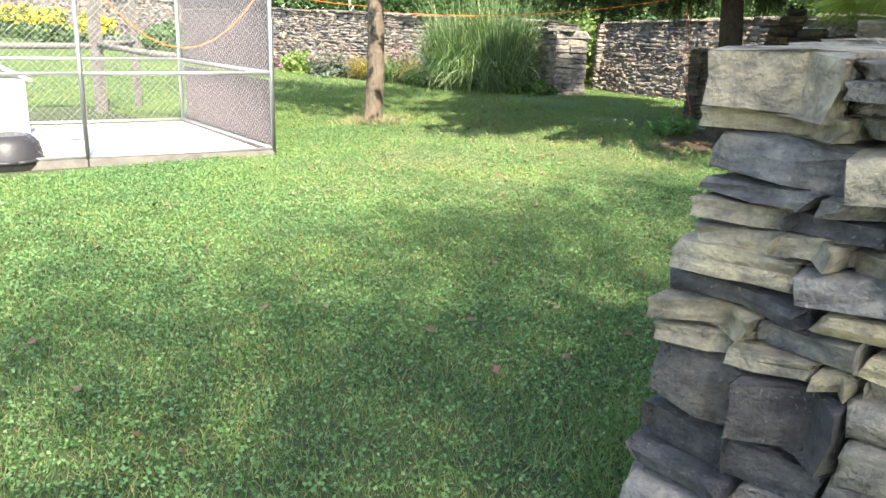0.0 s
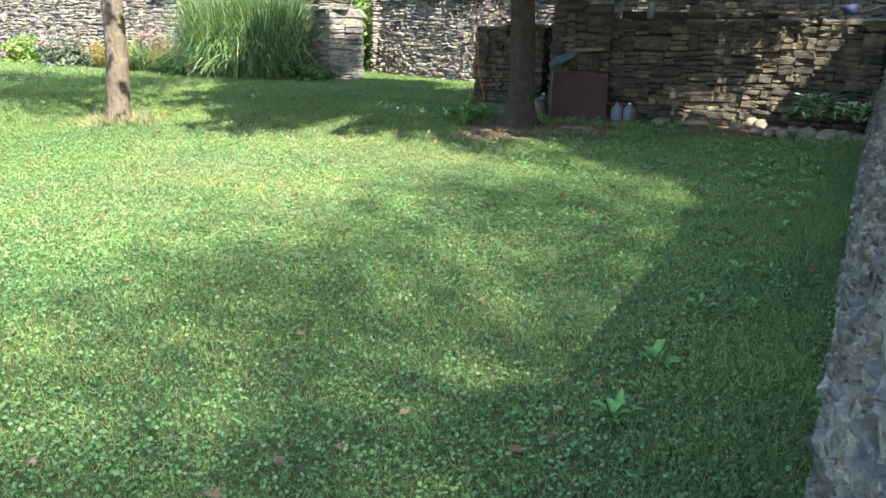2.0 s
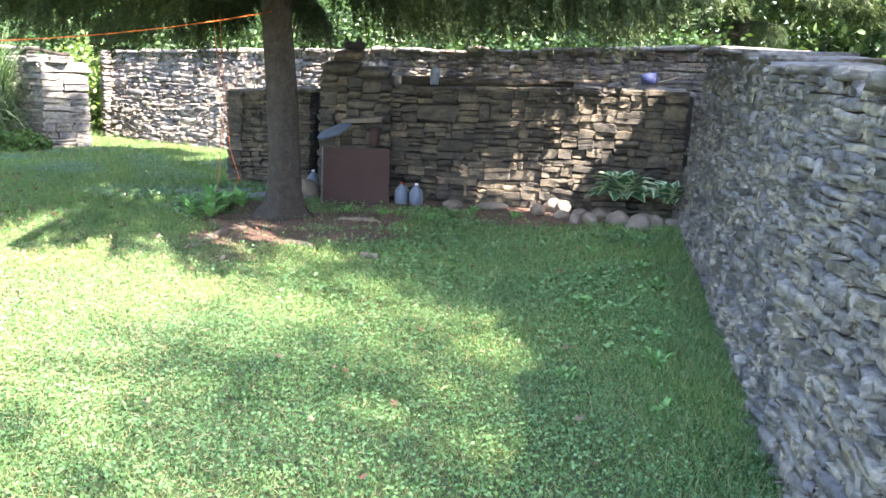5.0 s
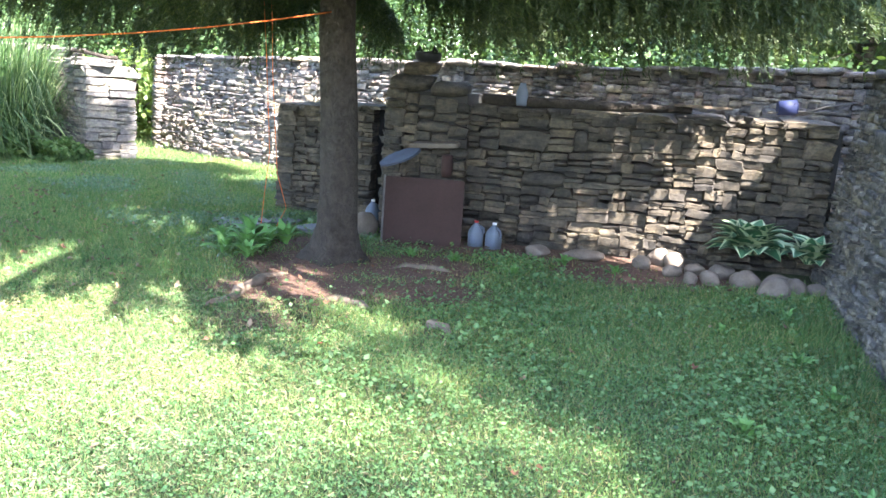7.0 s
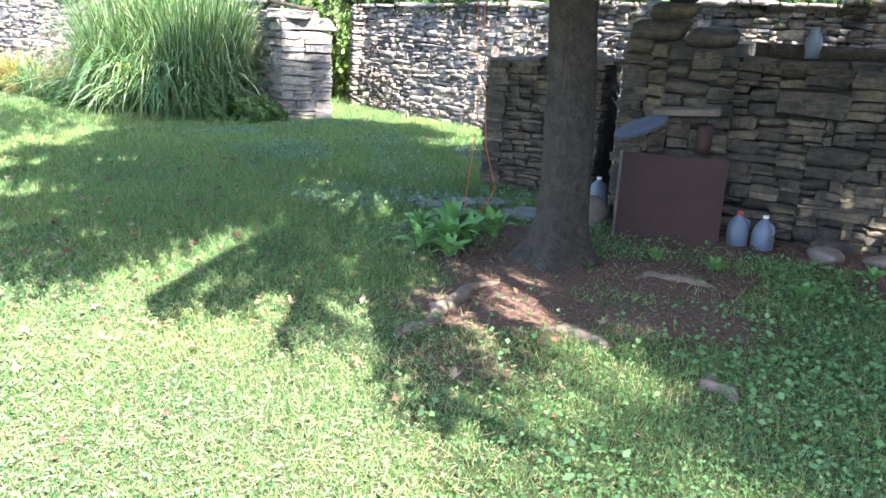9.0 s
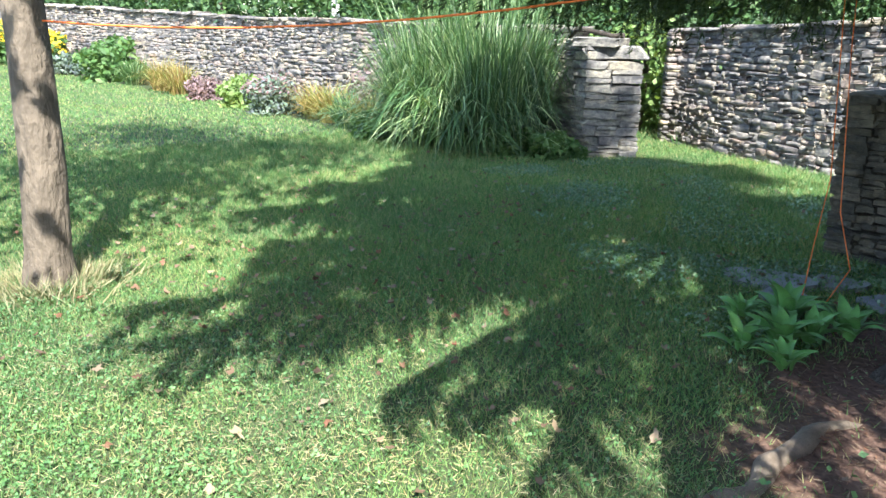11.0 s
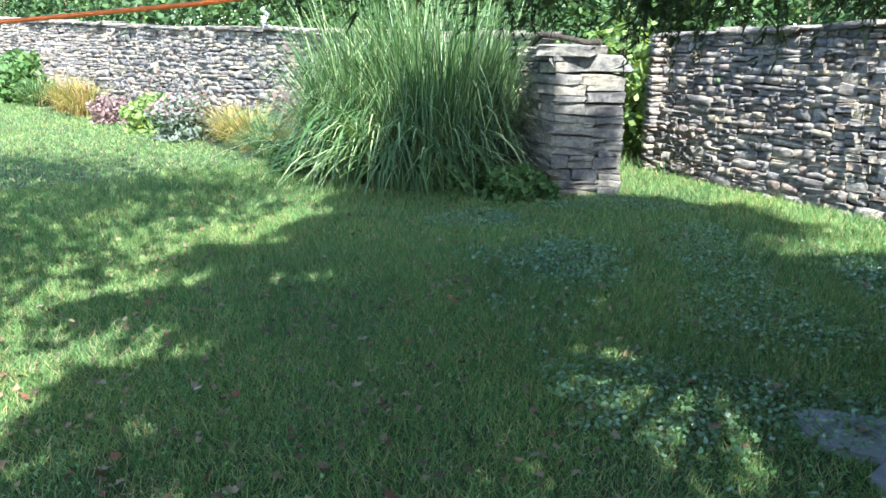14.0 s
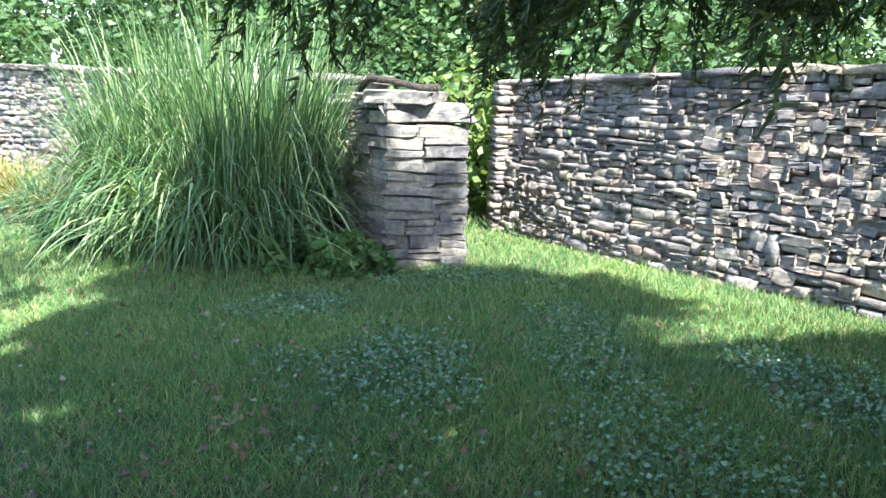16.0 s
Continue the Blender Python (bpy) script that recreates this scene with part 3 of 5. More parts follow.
def bough_arrays(pts, r, twigs, twig_long, needles, long=0.07, wide=0.014, droop=1.0, side_reach=0.8):
    """Needled twigs hanging along a limb through pts."""
    pts = np.asarray(pts, float)
    s = r.uniform(0.22, 1, twigs) ** 0.8
    k = s * (len(pts) - 1)
    i = np.minimum(k.astype(int), len(pts) - 2)
    p = pts[i] + (pts[i + 1] - pts[i]) * (k - i)[:, None]
    along = pts[i + 1] - pts[i]
    along /= np.linalg.norm(along, axis=1)[:, None]
    side = np.cross(along, (0, 0, 1.0)) * r.choice([-1, 1], twigs)[:, None]
    d0 = side * r.uniform(0.2, 1, twigs)[:, None] + along * r.uniform(0.2, 0.9, twigs)[:, None]
    ln = twig_long * r.uniform(0.4, 1.1, twigs) * (1.15 - 0.5 * s)
    u = r.uniform(0, 1, (twigs, needles))
    cs = p[:, None] + d0[:, None] * (ln[:, None] * u)[..., None] * side_reach
    cs[..., 2] -= droop * ln[:, None] * u**1.5 * r.uniform(0.5, 1.1, twigs)[:, None]
    way = d0[:, None] * 0.7 + r.standard_normal((twigs, needles, 3)) * 0.55
    way[..., 2] -= 0.5 * droop
    way /= np.linalg.norm(way, axis=2)[..., None]
    return needle_tris(cs.reshape(-1, 3), way.reshape(-1, 3), long * r.uniform(0.7, 1.3, (twigs * needles, 1)), wide, r)


def joined(arrays):
    vs, fs, n = [], [], 0
    for v, f in arrays:
        vs.append(v), fs.append(f + n)
        n += len(v)
    return np.concatenate(vs), np.concatenate(fs)


def limb_points(base, ang, long, rise, droop, n=7):
    out = []
    for k in range(n):
        t = k / (n - 1)
        out.append((base[0] + math.cos(ang) * long * t, base[1] + math.sin(ang) * long * t, base[2] + rise * t - droop * t * t))
    return out


def conifer(name, at, height, trunk_r, spread, first, low_limbs, label, seed, droop=1.0, twig=0.6, needles=M_SPRUCE, flare=1.6, bark=M_BARK, dense=1.0, long=0.055, wide=0.0075):
    """A conifer: trunk, low limbs with hanging boughs, and a crown of tiers above."""
    r = np.random.default_rng(seed)
    tree = tagged(empty(name, at), label, "tree")
    bm = bmesh.new()
    zs = [-0.15, 0.0, 0.12, 0.3, 0.6, 1.2, 2.0, height * 0.5, height]
    rs = [flare * 1.15, flare, 0.6 + 0.4 * flare, 1.12, 1.05, 1.0, 0.95, 0.55, 0.05]
    tube(bm, [(0.03 * math.sin(z * 2), 0.03 * math.cos(z * 1.3), z) for z in zs], [trunk_r * k for k in rs], 20)
    for v in bm.verts:
        if v.co.z < 3:
            ang = math.atan2(v.co.y, v.co.x)
            k = 1 + 0.05 * math.sin(5 * ang + 1) + max(0, 0.35 - v.co.z) * 0.6 * math.sin(4 * ang + 0.6) + 0.03 * noise.noise(v.co * 9)
            v.co.x *= k
            v.co.y *= k
    part("trunk", bm, bark, tree)
    for ang, z, ln, rise, dip in low_limbs:
        pts = limb_points((0, 0, z), ang, ln, rise, dip)
        bm = bmesh.new()
        tube(bm, pts, [0.045 * (1 - 0.85 * k / 6) for k in range(7)], 6)
        limb = part("limb", bm, bark, tree)
        v, f = bough_arrays(pts, r, int(150 * dense), twig, 95, long, wide, droop, 0.5)
        mesh_part("bough", v, f, needles, limb)
    arr = []
    z = first
    while z < height - 0.3:
        ln = spread * (1 - (z - first) / (height - first)) + 0.25
        for j in range(9):
            a = j * 2 * math.pi / 9 + r.uniform(-0.4, 0.4)
            pts = limb_points((0, 0, z + r.uniform(-0.2, 0.2)), a, ln * r.uniform(0.74, 0.96), 0.1, 0.45)
            arr.append(bough_arrays(pts, r, int(80 * dense * (0.4 + ln / spread)), 0.7, 30, long * 2.0, wide * 3.2, min(droop, 0.8), 1.0))
        z += 0.5
    v, f = joined(arr)
    mesh_part("crown", v, f, needles, tree)
    return tree


def broad_tree(name, at, height, radius, trunk_r, low, leaves, size, material, label, seed, bark=M_BARK_PALE, clumps=40):
    """A broad-leaved tree: trunk, limbs, and a crown of leaf clumps with gaps."""
    r = np.random.default_rng(seed)
    tree = tagged(empty(name, at), label, "tree")
    bm = bmesh.new()
    zs = [-0.1, 0.0, 0.25, 0.8, 1.6, low + 0.6, height * 0.75]
    rs = [1.5, 1.35, 1.08, 1.0, 0.93, 0.8, 0.25]
    tube(bm, [(0.05 * math.sin(1.4 * z), 0.04 * math.sin(z), z) for z in zs], [trunk_r * k for k in rs], 14)
    for v in bm.verts:
        v.co.xy *= 1 + 0.07 * noise.noise(v.co * 5)
    part("trunk", bm, bark, tree)
    cz, hz = (low + height) / 2, (height - low) / 2
    cs = []
    while len(cs) < clumps:
        p = r.uniform(-1, 1, 3)
        if 0.25 < np.linalg.norm(p) < 1:
            cs.append(p * (radius, radius, hz) + (0, 0, cz))
    for c in cs[: max(3, clumps // 7)]:
        bm = bmesh.new()
        s = Vector((0, 0, max(low * 0.8, c[2] * 0.6)))
        e = Vector(c)
        tube(bm, [s, s.lerp(e, 0.5) + Vector((0, 0, 0.15)), e], [trunk_r * 0.4, trunk_r * 0.25, trunk_r * 0.08], 6)
        part("limb", bm, bark, tree)
    per = leaves // clumps
    pts = np.concatenate([c + r.standard_normal((per, 3)) * np.array((0.24, 0.24, 0.16)) * radius * r.uniform(0.6, 1.3) for c in cs])
    pts[:, 2] = np.maximum(pts[:, 2], 0.1)
    v, f = leaf_cards(pts, size * r.uniform(0.6, 1.3, len(pts)), r, 0.35)
    mesh_part("crown", v, f, material, tree)
    return tree


SPX, SPY = -5.0, 13.95
limbs = [(radians(a), z + 0.3, ln, rise, dr) for a, z, ln, rise, dr in (
    (176, 2.15, 3.3, 0.1, 0.4), (158, 2.1, 3.5, 0.1, 0.45), (140, 2.2, 3.4, 0.1, 0.45), (128, 2.35, 3.3, 0.1, 0.4), (105, 2.2, 3.0, 0.1, 0.35), (80, 2.4, 3.2, 0.0, 0.3), (66, 2.3, 3.2, 0.05, 0.25),
    (48, 2.5, 4.2, 0.1, 0.2), (35, 2.3, 4.3, 0.05, 0.3), (26, 2.6, 4.4, 0.1, 0.2), (20, 2.3, 4.0, 0.05, 0.2), (12, 2.5, 4.4, 0.1, 0.3), (4, 2.3, 3.9, 0.05, 0.2), (-12, 2.45, 3.9, 0.2, 0.2), (-25, 2.4, 4.3, 0.2, 0.3),
    (-33, 2.7, 4.0, 0.35, 0.4), (-42, 2.5, 3.9, 0.35, 0.4), (-50, 2.8, 3.8, 0.35, 0.4), (-60, 2.6, 3.6, 0.35, 0.45), (-67, 2.8, 3.4, 0.35, 0.4), (-75, 2.6, 3.4, 0.3, 0.4), (-95, 2.6, 3.1, 0.3, 0.45), (-112, 2.6, 3.0, 0.3, 0.45), (-128, 2.35, 3.2, 0.3, 0.45), (-145, 2.25, 3.2, 0.3, 0.45), (205, 2.2, 3.2, 0.25, 0.45), (195, 2.3, 3.2, 0.2, 0.45))]
spruce = conifer("spruce_tree", (SPX, SPY, 0), 10.2, 0.158, 4.3, 2.9, limbs, "tall dark spruce with bare lower trunk and drooping boughs", 11, 1.35, 0.62, flare=1.85, long=0.06, wide=0.011)
for x0, y0, x1, y1, x2, y2, rr in ((-0.06, -0.6, -0.08, -1.3, -0.05, -1.9, 0.045), (0.5, -1.15, 0.72, -1.2, 1.0, -1.13, 0.035), (0.55, -0.02, 0.8, 0.12, 1.12, 0.25, 0.04), (1.4, -1.15, 1.5, -1.3, 1.62, -1.45, 0.03)):
    bm = bmesh.new()
    a, c, e = Vector((x0, y0, 0)), Vector((x1, y1, 0)), Vector((x2, y2, 0))
    pts = []
    for k in range(12):
        t = k / 11
        p = a.lerp(c, t).lerp(c.lerp(e, t), t)
        side = (e - a).cross(Vector((0, 0, 1))).normalized()
        p += side * (0.05 * math.sin(7 * t + 3 * x1) + 0.025 * math.sin(17 * t + y1))
        p.z = -0.045 + 0.055 * math.sin(math.pi * t) + 0.012 * math.sin(9 * t + x1)
        pts.append(p)
    tube(bm, pts, [rr * (0.6 + 0.5 * math.sin(math.pi * k / 11) + 0.18 * math.sin(2.3 * k + x1)) for k in range(12)], 8)
    part("root", bm, M_ROOT, spruce, "exposed pale surface root")

maple = broad_tree("maple_tree", (-9.05, 10.68, 0), 9.5, 2.3, 0.135, 2.7, 7000, 0.11, M_LEAF, "slim young shade tree with mottled bark", 12, clumps=44)
r = np.random.default_rng(31)
for n, tall, wide, m in ((1300, 0.2, 0.009, M_REED), (1500, 0.22, 0.012, M_STRAW)):
    ang, rad = r.uniform(0, 6.28, n), 0.16 + np.abs(r.normal(0, 0.15, n))
    c = np.stack([-9.05 + rad * np.cos(ang), 10.68 + rad * np.sin(ang), 0 * rad], -1)
    d = np.stack([np.cos(ang) * 0.5 + r.normal(0, 0.45, n), np.sin(ang) * 0.5 + r.normal(0, 0.45, n), r.uniform(0.2, 1, n)], -1)
    v, f = needle_tris(c, d / np.linalg.norm(d, axis=1)[:, None], r.uniform(0.3, 1, (n, 1)) * tall, wide, r)
    tagged(mesh_part("grass_tuft", v, f, m), "straggly dry grass tuft round the tree base", "grass", kind="stuff")

# this first conifer is unseen, added to keep sun off the hearth
dark = conifer("dark_conifer", (4.2, 10.9, 0), 15, 0.22, 3.0, 3.4, [(radians(a), z, 3.0, 0.1, 0.3) for a, z in ((180, 2.5), (150, 2.4), (205, 2.7), (120, 2.3))], "dark evergreen behind the stone wall", 13, dense=0.9)
copy_thing(dark, pose(4.2, 16.0, 0, 0, 0, 20))
copy_thing(dark, pose(0.2, 24.5, 0, 0, 0, 75))
# unseen high crowns, added sunward of the wall to filter sun on the lawn
for x, y, top, low, wide, leaves, seed in ((14.6, -2.8, 21.4, 15.0, 2.9, 6000, 15), (14.9, 0.3, 21.4, 15.2, 2.7, 5500, 16), (14.8, 3.0, 21.0, 15.6, 2.3, 3400, 17), (14.5, 5.9, 21.2, 16.0, 2.3, 2800, 18)):
    broad_tree("shade_tree", (x, y, 0), top, wide, 0.22, low, leaves, 0.12, M_LEAF, "unseen tall leafy tree added to shade the lawn", seed, clumps=60)
pine = conifer("pine_sapling", (1.0, 6.05, 0), 2.5, 0.06, 0.35, 1.75, [(radians(a), z, ln, 0.05, 0.12) for a, z, ln in ((194, 1.72, 1.2), (203, 1.75, 1.1), (186, 1.78, 1.1), (210, 1.72, 1.0), (178, 1.85, 1.0))], "young pine with long pale needles behind the wall", 14, 0.1, 0.28, needles=M_PINE, flare=1.1, long=0.11, wide=0.003, dense=0.9)

woods = [
    broad_tree("woodland_tree", (-6, 27, 0), 7.5, 3.2, 0.2, 0.4, 14000, 0.12, M_WOODS, "leafy sunlit tree at the woodland edge", 21, clumps=60),
    broad_tree("woodland_tree", (-12, 29, 0), 9.0, 3.6, 0.22, 0.5, 14000, 0.13, M_LEAF, "tall green leafy tree at the woodland edge", 22, clumps=60),
    broad_tree("woodland_tree", (-1, 26, 0), 6.0, 3.0, 0.2, 0.3, 14000, 0.125, M_WOODS, "dense green leafy tree at the woodland edge", 23, clumps=60),
]
for k, (x, y, z) in enumerate(((-18, 27, 0), (-23, 30, 0), (-29, 27, 0), (-35, 26, 0.4), (-42, 23, 0.6), (-49, 20, 0.8), (-55, 12, 0.8), (-58, 4, 0.8), (3.5, 29, 0), (8, 26, 0), (-9, 36, 0), (-16, 37, 0), (-3, 37, 0), (4, 38, 0), (-27, 38, 0), (-38, 36, 0), (-60, 28, 0.5), (12, 32, 0), (-62, -8, 0.6), (-21, 24, 0), (-15, 23.5, 0))):
    for o in woods[k % 3], :
        c = copy_thing(o, pose(x, y, z, 0, 0, 47 * k))
        c.scale = (1, 1, 0.8 + 0.13 * (k % 5))
tagged(broad_tree("hydrangea", (-12.6, 20.2, 0), 1.9, 0.9, 0.05, 0.1, 3000, 0.085, M_LEAF_PALE, "sunlit yellow-green shrub beyond the gateway", 24, clumps=22), category="shrub")
for k, (x, y) in enumerate(((-14.2, 21.0), (-10.9, 21.8), (-8.0, 22.0), (-4.5, 21.5), (-1.8, 21.0), (-17.5, 21.5))):
    b2 = broad_tree("wild_shrub", (x, y, 0), 2.5 + 0.3 * (k % 3), 1.6, 0.06, 0.2, 6000, 0.07, M_WOODS, "tangled green shrub behind the wall", 40 + k, clumps=26)
    tagged(b2, category="shrub")


for k, (x, y) in enumerate(((-20, 20.5), (-24, 20), (-28, 18.8), (-32, 17.8), (-36, 16.8), (-40, 15.6), (-44, 14.4), (-48, 12.8), (-52, 10))):
    c = copy_thing(b2, pose(x, y, 0.3 * k / 8, 0, 0, 70 * k))
    c.scale = (1.5, 1.5, 1.4 + 0.15 * (k % 3))


def reed_clump(name, at, count, height, base_r, spread, wide, material, label, seed, segs=6, bend=(0.0, 0.85)):
    """Arching ribbon blades from one root; tips bend over."""
    r = np.random.default_rng(seed)
    ang, rad = r.uniform(0, 6.283, count), base_r * np.sqrt(r.uniform(0, 1, count))
    h = height * r.uniform(0.35, 1.05, count)
    out = spread * r.uniform(0.1, 1, count) * (0.4 + 0.6 * rad / base_r) * (1 + 0.35 * r.standard_normal(count) ** 2 * 0.5)
    b = np.stack([rad * np.cos(ang), rad * np.sin(ang), 0 * ang], -1)
    oa = ang + r.normal(0, 0.5, count)
    o = np.stack([np.cos(oa), np.sin(oa), 0 * oa], -1)
    side = np.stack([-np.sin(oa), np.cos(oa), 0 * oa], -1)
    turn = r.uniform(-0.9, 0.9, count)[:, None]
    side = side * np.cos(turn) + o * np.sin(turn)
    fall = r.uniform(*bend, count) ** 1.2
    rows = []
    for k in range(segs + 1):
        t = k / segs
        c = b + o * (out * t**2.0)[:, None]
        c[:, 2] = h * (t - fall * t**3.5)
        wd = wide * (0.7 + 0.6 * t) * (1 - t**3) + 0.0008
        rows += [c - side * wd / 2, c + side * wd / 2]
    v = np.stack(rows, 1).reshape(-1, 3)
    k = np.arange(count)[:, None, None] * 2 * (segs + 1) + 2 * np.arange(segs)[None, :, None] + np.array([0, 1, 3, 2])
    clump = tagged(empty(name, at), label, "ornamental grass")
    tagged(mesh_part("foliage", v, k.reshape(-1, 4), material, clump, smooth=True), kind="stuff")
    return clump


for k, (x, y, hh, n) in enumerate(((-13.5, 16.8, 2.65, 3300), (-12.5, 17.05, 2.75, 3500))):
    reed_clump("ornamental_grass", (x, y, 0), n, hh, 0.72, 0.95, 0.012, M_REED, "tall arching clump of ornamental grass", 50 + k, 8, (0.1, 0.95))
for k, (x, y) in enumerate(((-13.5, 16.65), (-12.55, 16.9), (-13.0, 16.6))):
    reed_clump("ornamental_grass", (x, y, 0), 640, 1.75, 0.6, 1.3, 0.03, M_REED, "arching drooping outer blades of ornamental grass", 53 + k, 8, (0.55, 1.0))

# ---- flower beds along the west wall ----
M_YELLOW = foliage("yellow_flowers", [(0.75, 0.52, 0.02), (0.9, 0.68, 0.05), (0.6, 0.45, 0.03)], 0.2, 0.7)
M_MAUVE = foliage("mauve_flowers", [(0.18, 0.12, 0.14), (0.24, 0.17, 0.20), (0.15, 0.11, 0.10)], 0.2, 0.8)
M_SAGE = foliage("sage_leaves", [(0.10, 0.15, 0.11), (0.16, 0.21, 0.18), (0.15, 0.17, 0.20)], 0.2, 0.8)
M_TAN = foliage("tan_blades", [(0.30, 0.21, 0.09), (0.20, 0.23, 0.07), (0.34, 0.22, 0.11), (0.13, 0.18, 0.05)], 0.3, 0.7)


def mound(name, at, radius, height, leaves, size, material, label, seed, bloom=None):
    r = np.random.default_rng(seed)
    plant = tagged(empty(name, at), label, "flower")
    p = r.standard_normal((leaves, 3))
    p /= np.linalg.norm(p, axis=1)[:, None]
    p *= r.uniform(0.35, 1, leaves)[:, None] * (radius, radius, height)
    p[:, 2] = np.abs(p[:, 2]) + 0.02
    p[:, :2] += 0.18 * radius * np.sin(p[:, [1, 2]] * 7 / radius)
    v, f = leaf_cards(p, size * r.uniform(0.6, 1.4, leaves), r, 0.2, 2.0)
    mesh_part("leaves", v, f, material, plant)
    if bloom:
        q = p[r.random(leaves) < 0.55] * (1.02, 1.02, 1.0)
        q = q[q[:, 2] > 0.45 * height] + (0, 0, 0.06)
        v, f = leaf_cards(q, size * 1.3, r, 0.5, 1.1)
        mesh_part("blossoms", v, f, bloom, plant)
    return plant


gz = lambda x, y: float(ground_z(x, y))
for k, (x, y, rad, h) in enumerate(((-31.8, 13.0, 1.1, 1.25), (-33.8, 12.6, 1.2, 1.2), (-29.3, 14.0, 0.9, 1.05), (-36.5, 11.9, 1.2, 1.2), (-30.2, 13.9, 0.8, 1.2))):
    mound("goldenrod", (x, y, gz(x, y)), rad, h, 2200, 0.09, M_LEAF, "clump of bright yellow flowers", 60 + k, M_YELLOW)
mound("garden_shrub", (-26.4, 15.1, gz(-26.4, 15.1)), 0.95, 1.15, 2600, 0.09, M_LEAF, "rounded dark green garden shrub", 66)
mound("sage_plant", (-28.3, 14.3, gz(-28.3, 14.3)), 0.6, 0.6, 1200, 0.07, M_SAGE, "grey-green low garden plant", 67)
mound("heather", (-21.3, 15.95, gz(-21.3, 15.95)), 0.6, 0.5, 1800, 0.05, M_MAUVE, "low mauve-brown heather mound", 68)
mound("green_perennial", (-19.7, 16.1, 0.03), 0.55, 0.65, 1300, 0.07, M_LEAF_PALE, "small pale green perennial", 69)
mound("lavender", (-18.3, 16.25, 0.02), 0.7, 0.75, 2200, 0.05, M_SAGE, "blue-grey lavender mound in the bed", 70, M_MAUVE)
mound("ground_cover", (-14.3, 16.2, 0), 0.5, 0.4, 1400, 0.06, M_LEAF, "dark low ground cover", 71)
for k, (x, y, rad, h) in enumerate(((-11.9, 16.95, 0.5, 0.42), (-11.3, 17.15, 0.45, 0.36), (-12.4, 16.75, 0.4, 0.35))):
    mound("ground_cover", (x, y, 0), rad, h, 1600, 0.05, M_LEAF, "dark leafy ground cover at the pillar base", 72 + k)
for k, (x, y, h, mt) in enumerate(((-22.6, 15.7, 0.95, M_TAN), (-23.6, 15.6, 0.9, M_TAN), (-16.5, 16.55, 0.85, M_TAN), (-15.6, 16.4, 0.8, M_REED), (-15.0, 16.6, 0.8, M_TAN), (-17.2, 16.6, 0.75, M_TAN), (-25.0, 15.3, 0.8, M_REED))):
    reed_clump("sedge_clump", (x, y, gz(x, y)), 500, h, 0.22, 0.6, 0.018, mt, "tan and green tuft of bed grass", 80 + k, 4)
mound("mauve_perennial", (-16.0, 17.0, 0), 0.5, 0.95, 900, 0.05, M_MAUVE, "mauve flowering perennial by the wall", 90)


M_IVY = foliage("ivy_leaves", [(0.045, 0.105, 0.045), (0.075, 0.155, 0.065), (0.10, 0.185, 0.09), (0.14, 0.215, 0.13)], 0.15, 0.35, 0.6)


# ---- lawn blades ----
def path_distance(x, y):
    px = np.array([0.9, 0.0, -0.8, -1.8, -2.7, -3.2, -4.1, -5.2, -6.2])
    py = np.array([3.0, 3.7, 5.1, 7.7, 9.0, 9.5, 10.8, 11.5, 12.6])
    return np.min(np.hypot(x[:, None] - px, y[:, None] - py), 1)


def inside_lawn(x, y):
    ok = (x < -0.2 - 0.0606 * (y - 4.88)) | (y < 4.62)
    ok &= y < np.where(x > -4.3, 15.4, np.where(x > -6.75, 15.7, np.where(x > -11.75, 19.62 - 0.2 * (x + 11.75), 21)))
    ok &= ~((x < -7.3) & (x > -13.5) & (y < 8.0) & (y > 2) & (x < -6.85 - 0.24 * (7.8 - y) + 0.15))
    return ok


r = np.random.default_rng(90)


def scatter(n, x0, x1, y0, y1):
    return r.uniform(x0, x1, n), r.uniform(y0, y1, n)


def blade_mesh(name, x, y, h, wide, label):
    n = len(x)
    c = np.stack([x, y, ground_z(x, y) - 0.004], -1)
    d = np.stack([r.normal(0, 0.5, n), r.normal(0, 0.5, n), r.uniform(0.5, 1, n)], -1)
    d /= np.linalg.norm(d, axis=1)[:, None]
    v, f = needle_tris(c, d, h[:, None], wide, r)
    return tagged(mesh_part(name, v, f, M_GRASS), label, "grass", kind="stuff")


x, y = scatter(1750000, -15, 1.5, 3.2, 21)
keep = inside_lawn(x, y)
x, y = x[keep], y[keep]
far = path_distance(x, y)
patch = 0.5 + 0.5 * np.sin(1.1 * x + 2.3 * np.sin(0.7 * y)) * np.sin(0.9 * y + 1.3 * np.sin(0.8 * x))
keep = (r.random(len(x)) < np.clip(1.35 - far / 9, 0.35, 1)) & (r.random(len(x)) > bare(x, y) * 0.97)
x, y, far, patch = x[keep], y[keep], far[keep], patch[keep]
north = np.clip((y - 11.5) / 2, 0, 1) * np.clip((-x - 5) / 1.5, 0, 1)
hgt = r.uniform(0.03, 0.075, len(x)) * (0.8 + 0.35 * patch) * (1 + 0.5 * north)
hgt *= 1 + 0.9 * np.exp(-((x + 0.5 + 0.05 * (y - 5)) / 0.3) ** 2) * (y > 5)
blade_mesh("lawn_grass", x, y, hgt, (0.0042 + 0.0007 * far)[:, None], "short mown lawn grass")
x, y = scatter(240000, -40, -14.5, 2, 18)
keep = (y < 16.2 + 0.28 * np.minimum(x + 21, 0)) | (r.random(len(x)) < 0.03)
x, y = x[keep], y[keep]
blade_mesh("lawn_grass", x, y, r.uniform(0.04, 0.08, len(x)), 0.016, "distant sunlit lawn grass")
x, y = scatter(50000, -15, 0, 19.6, 23)
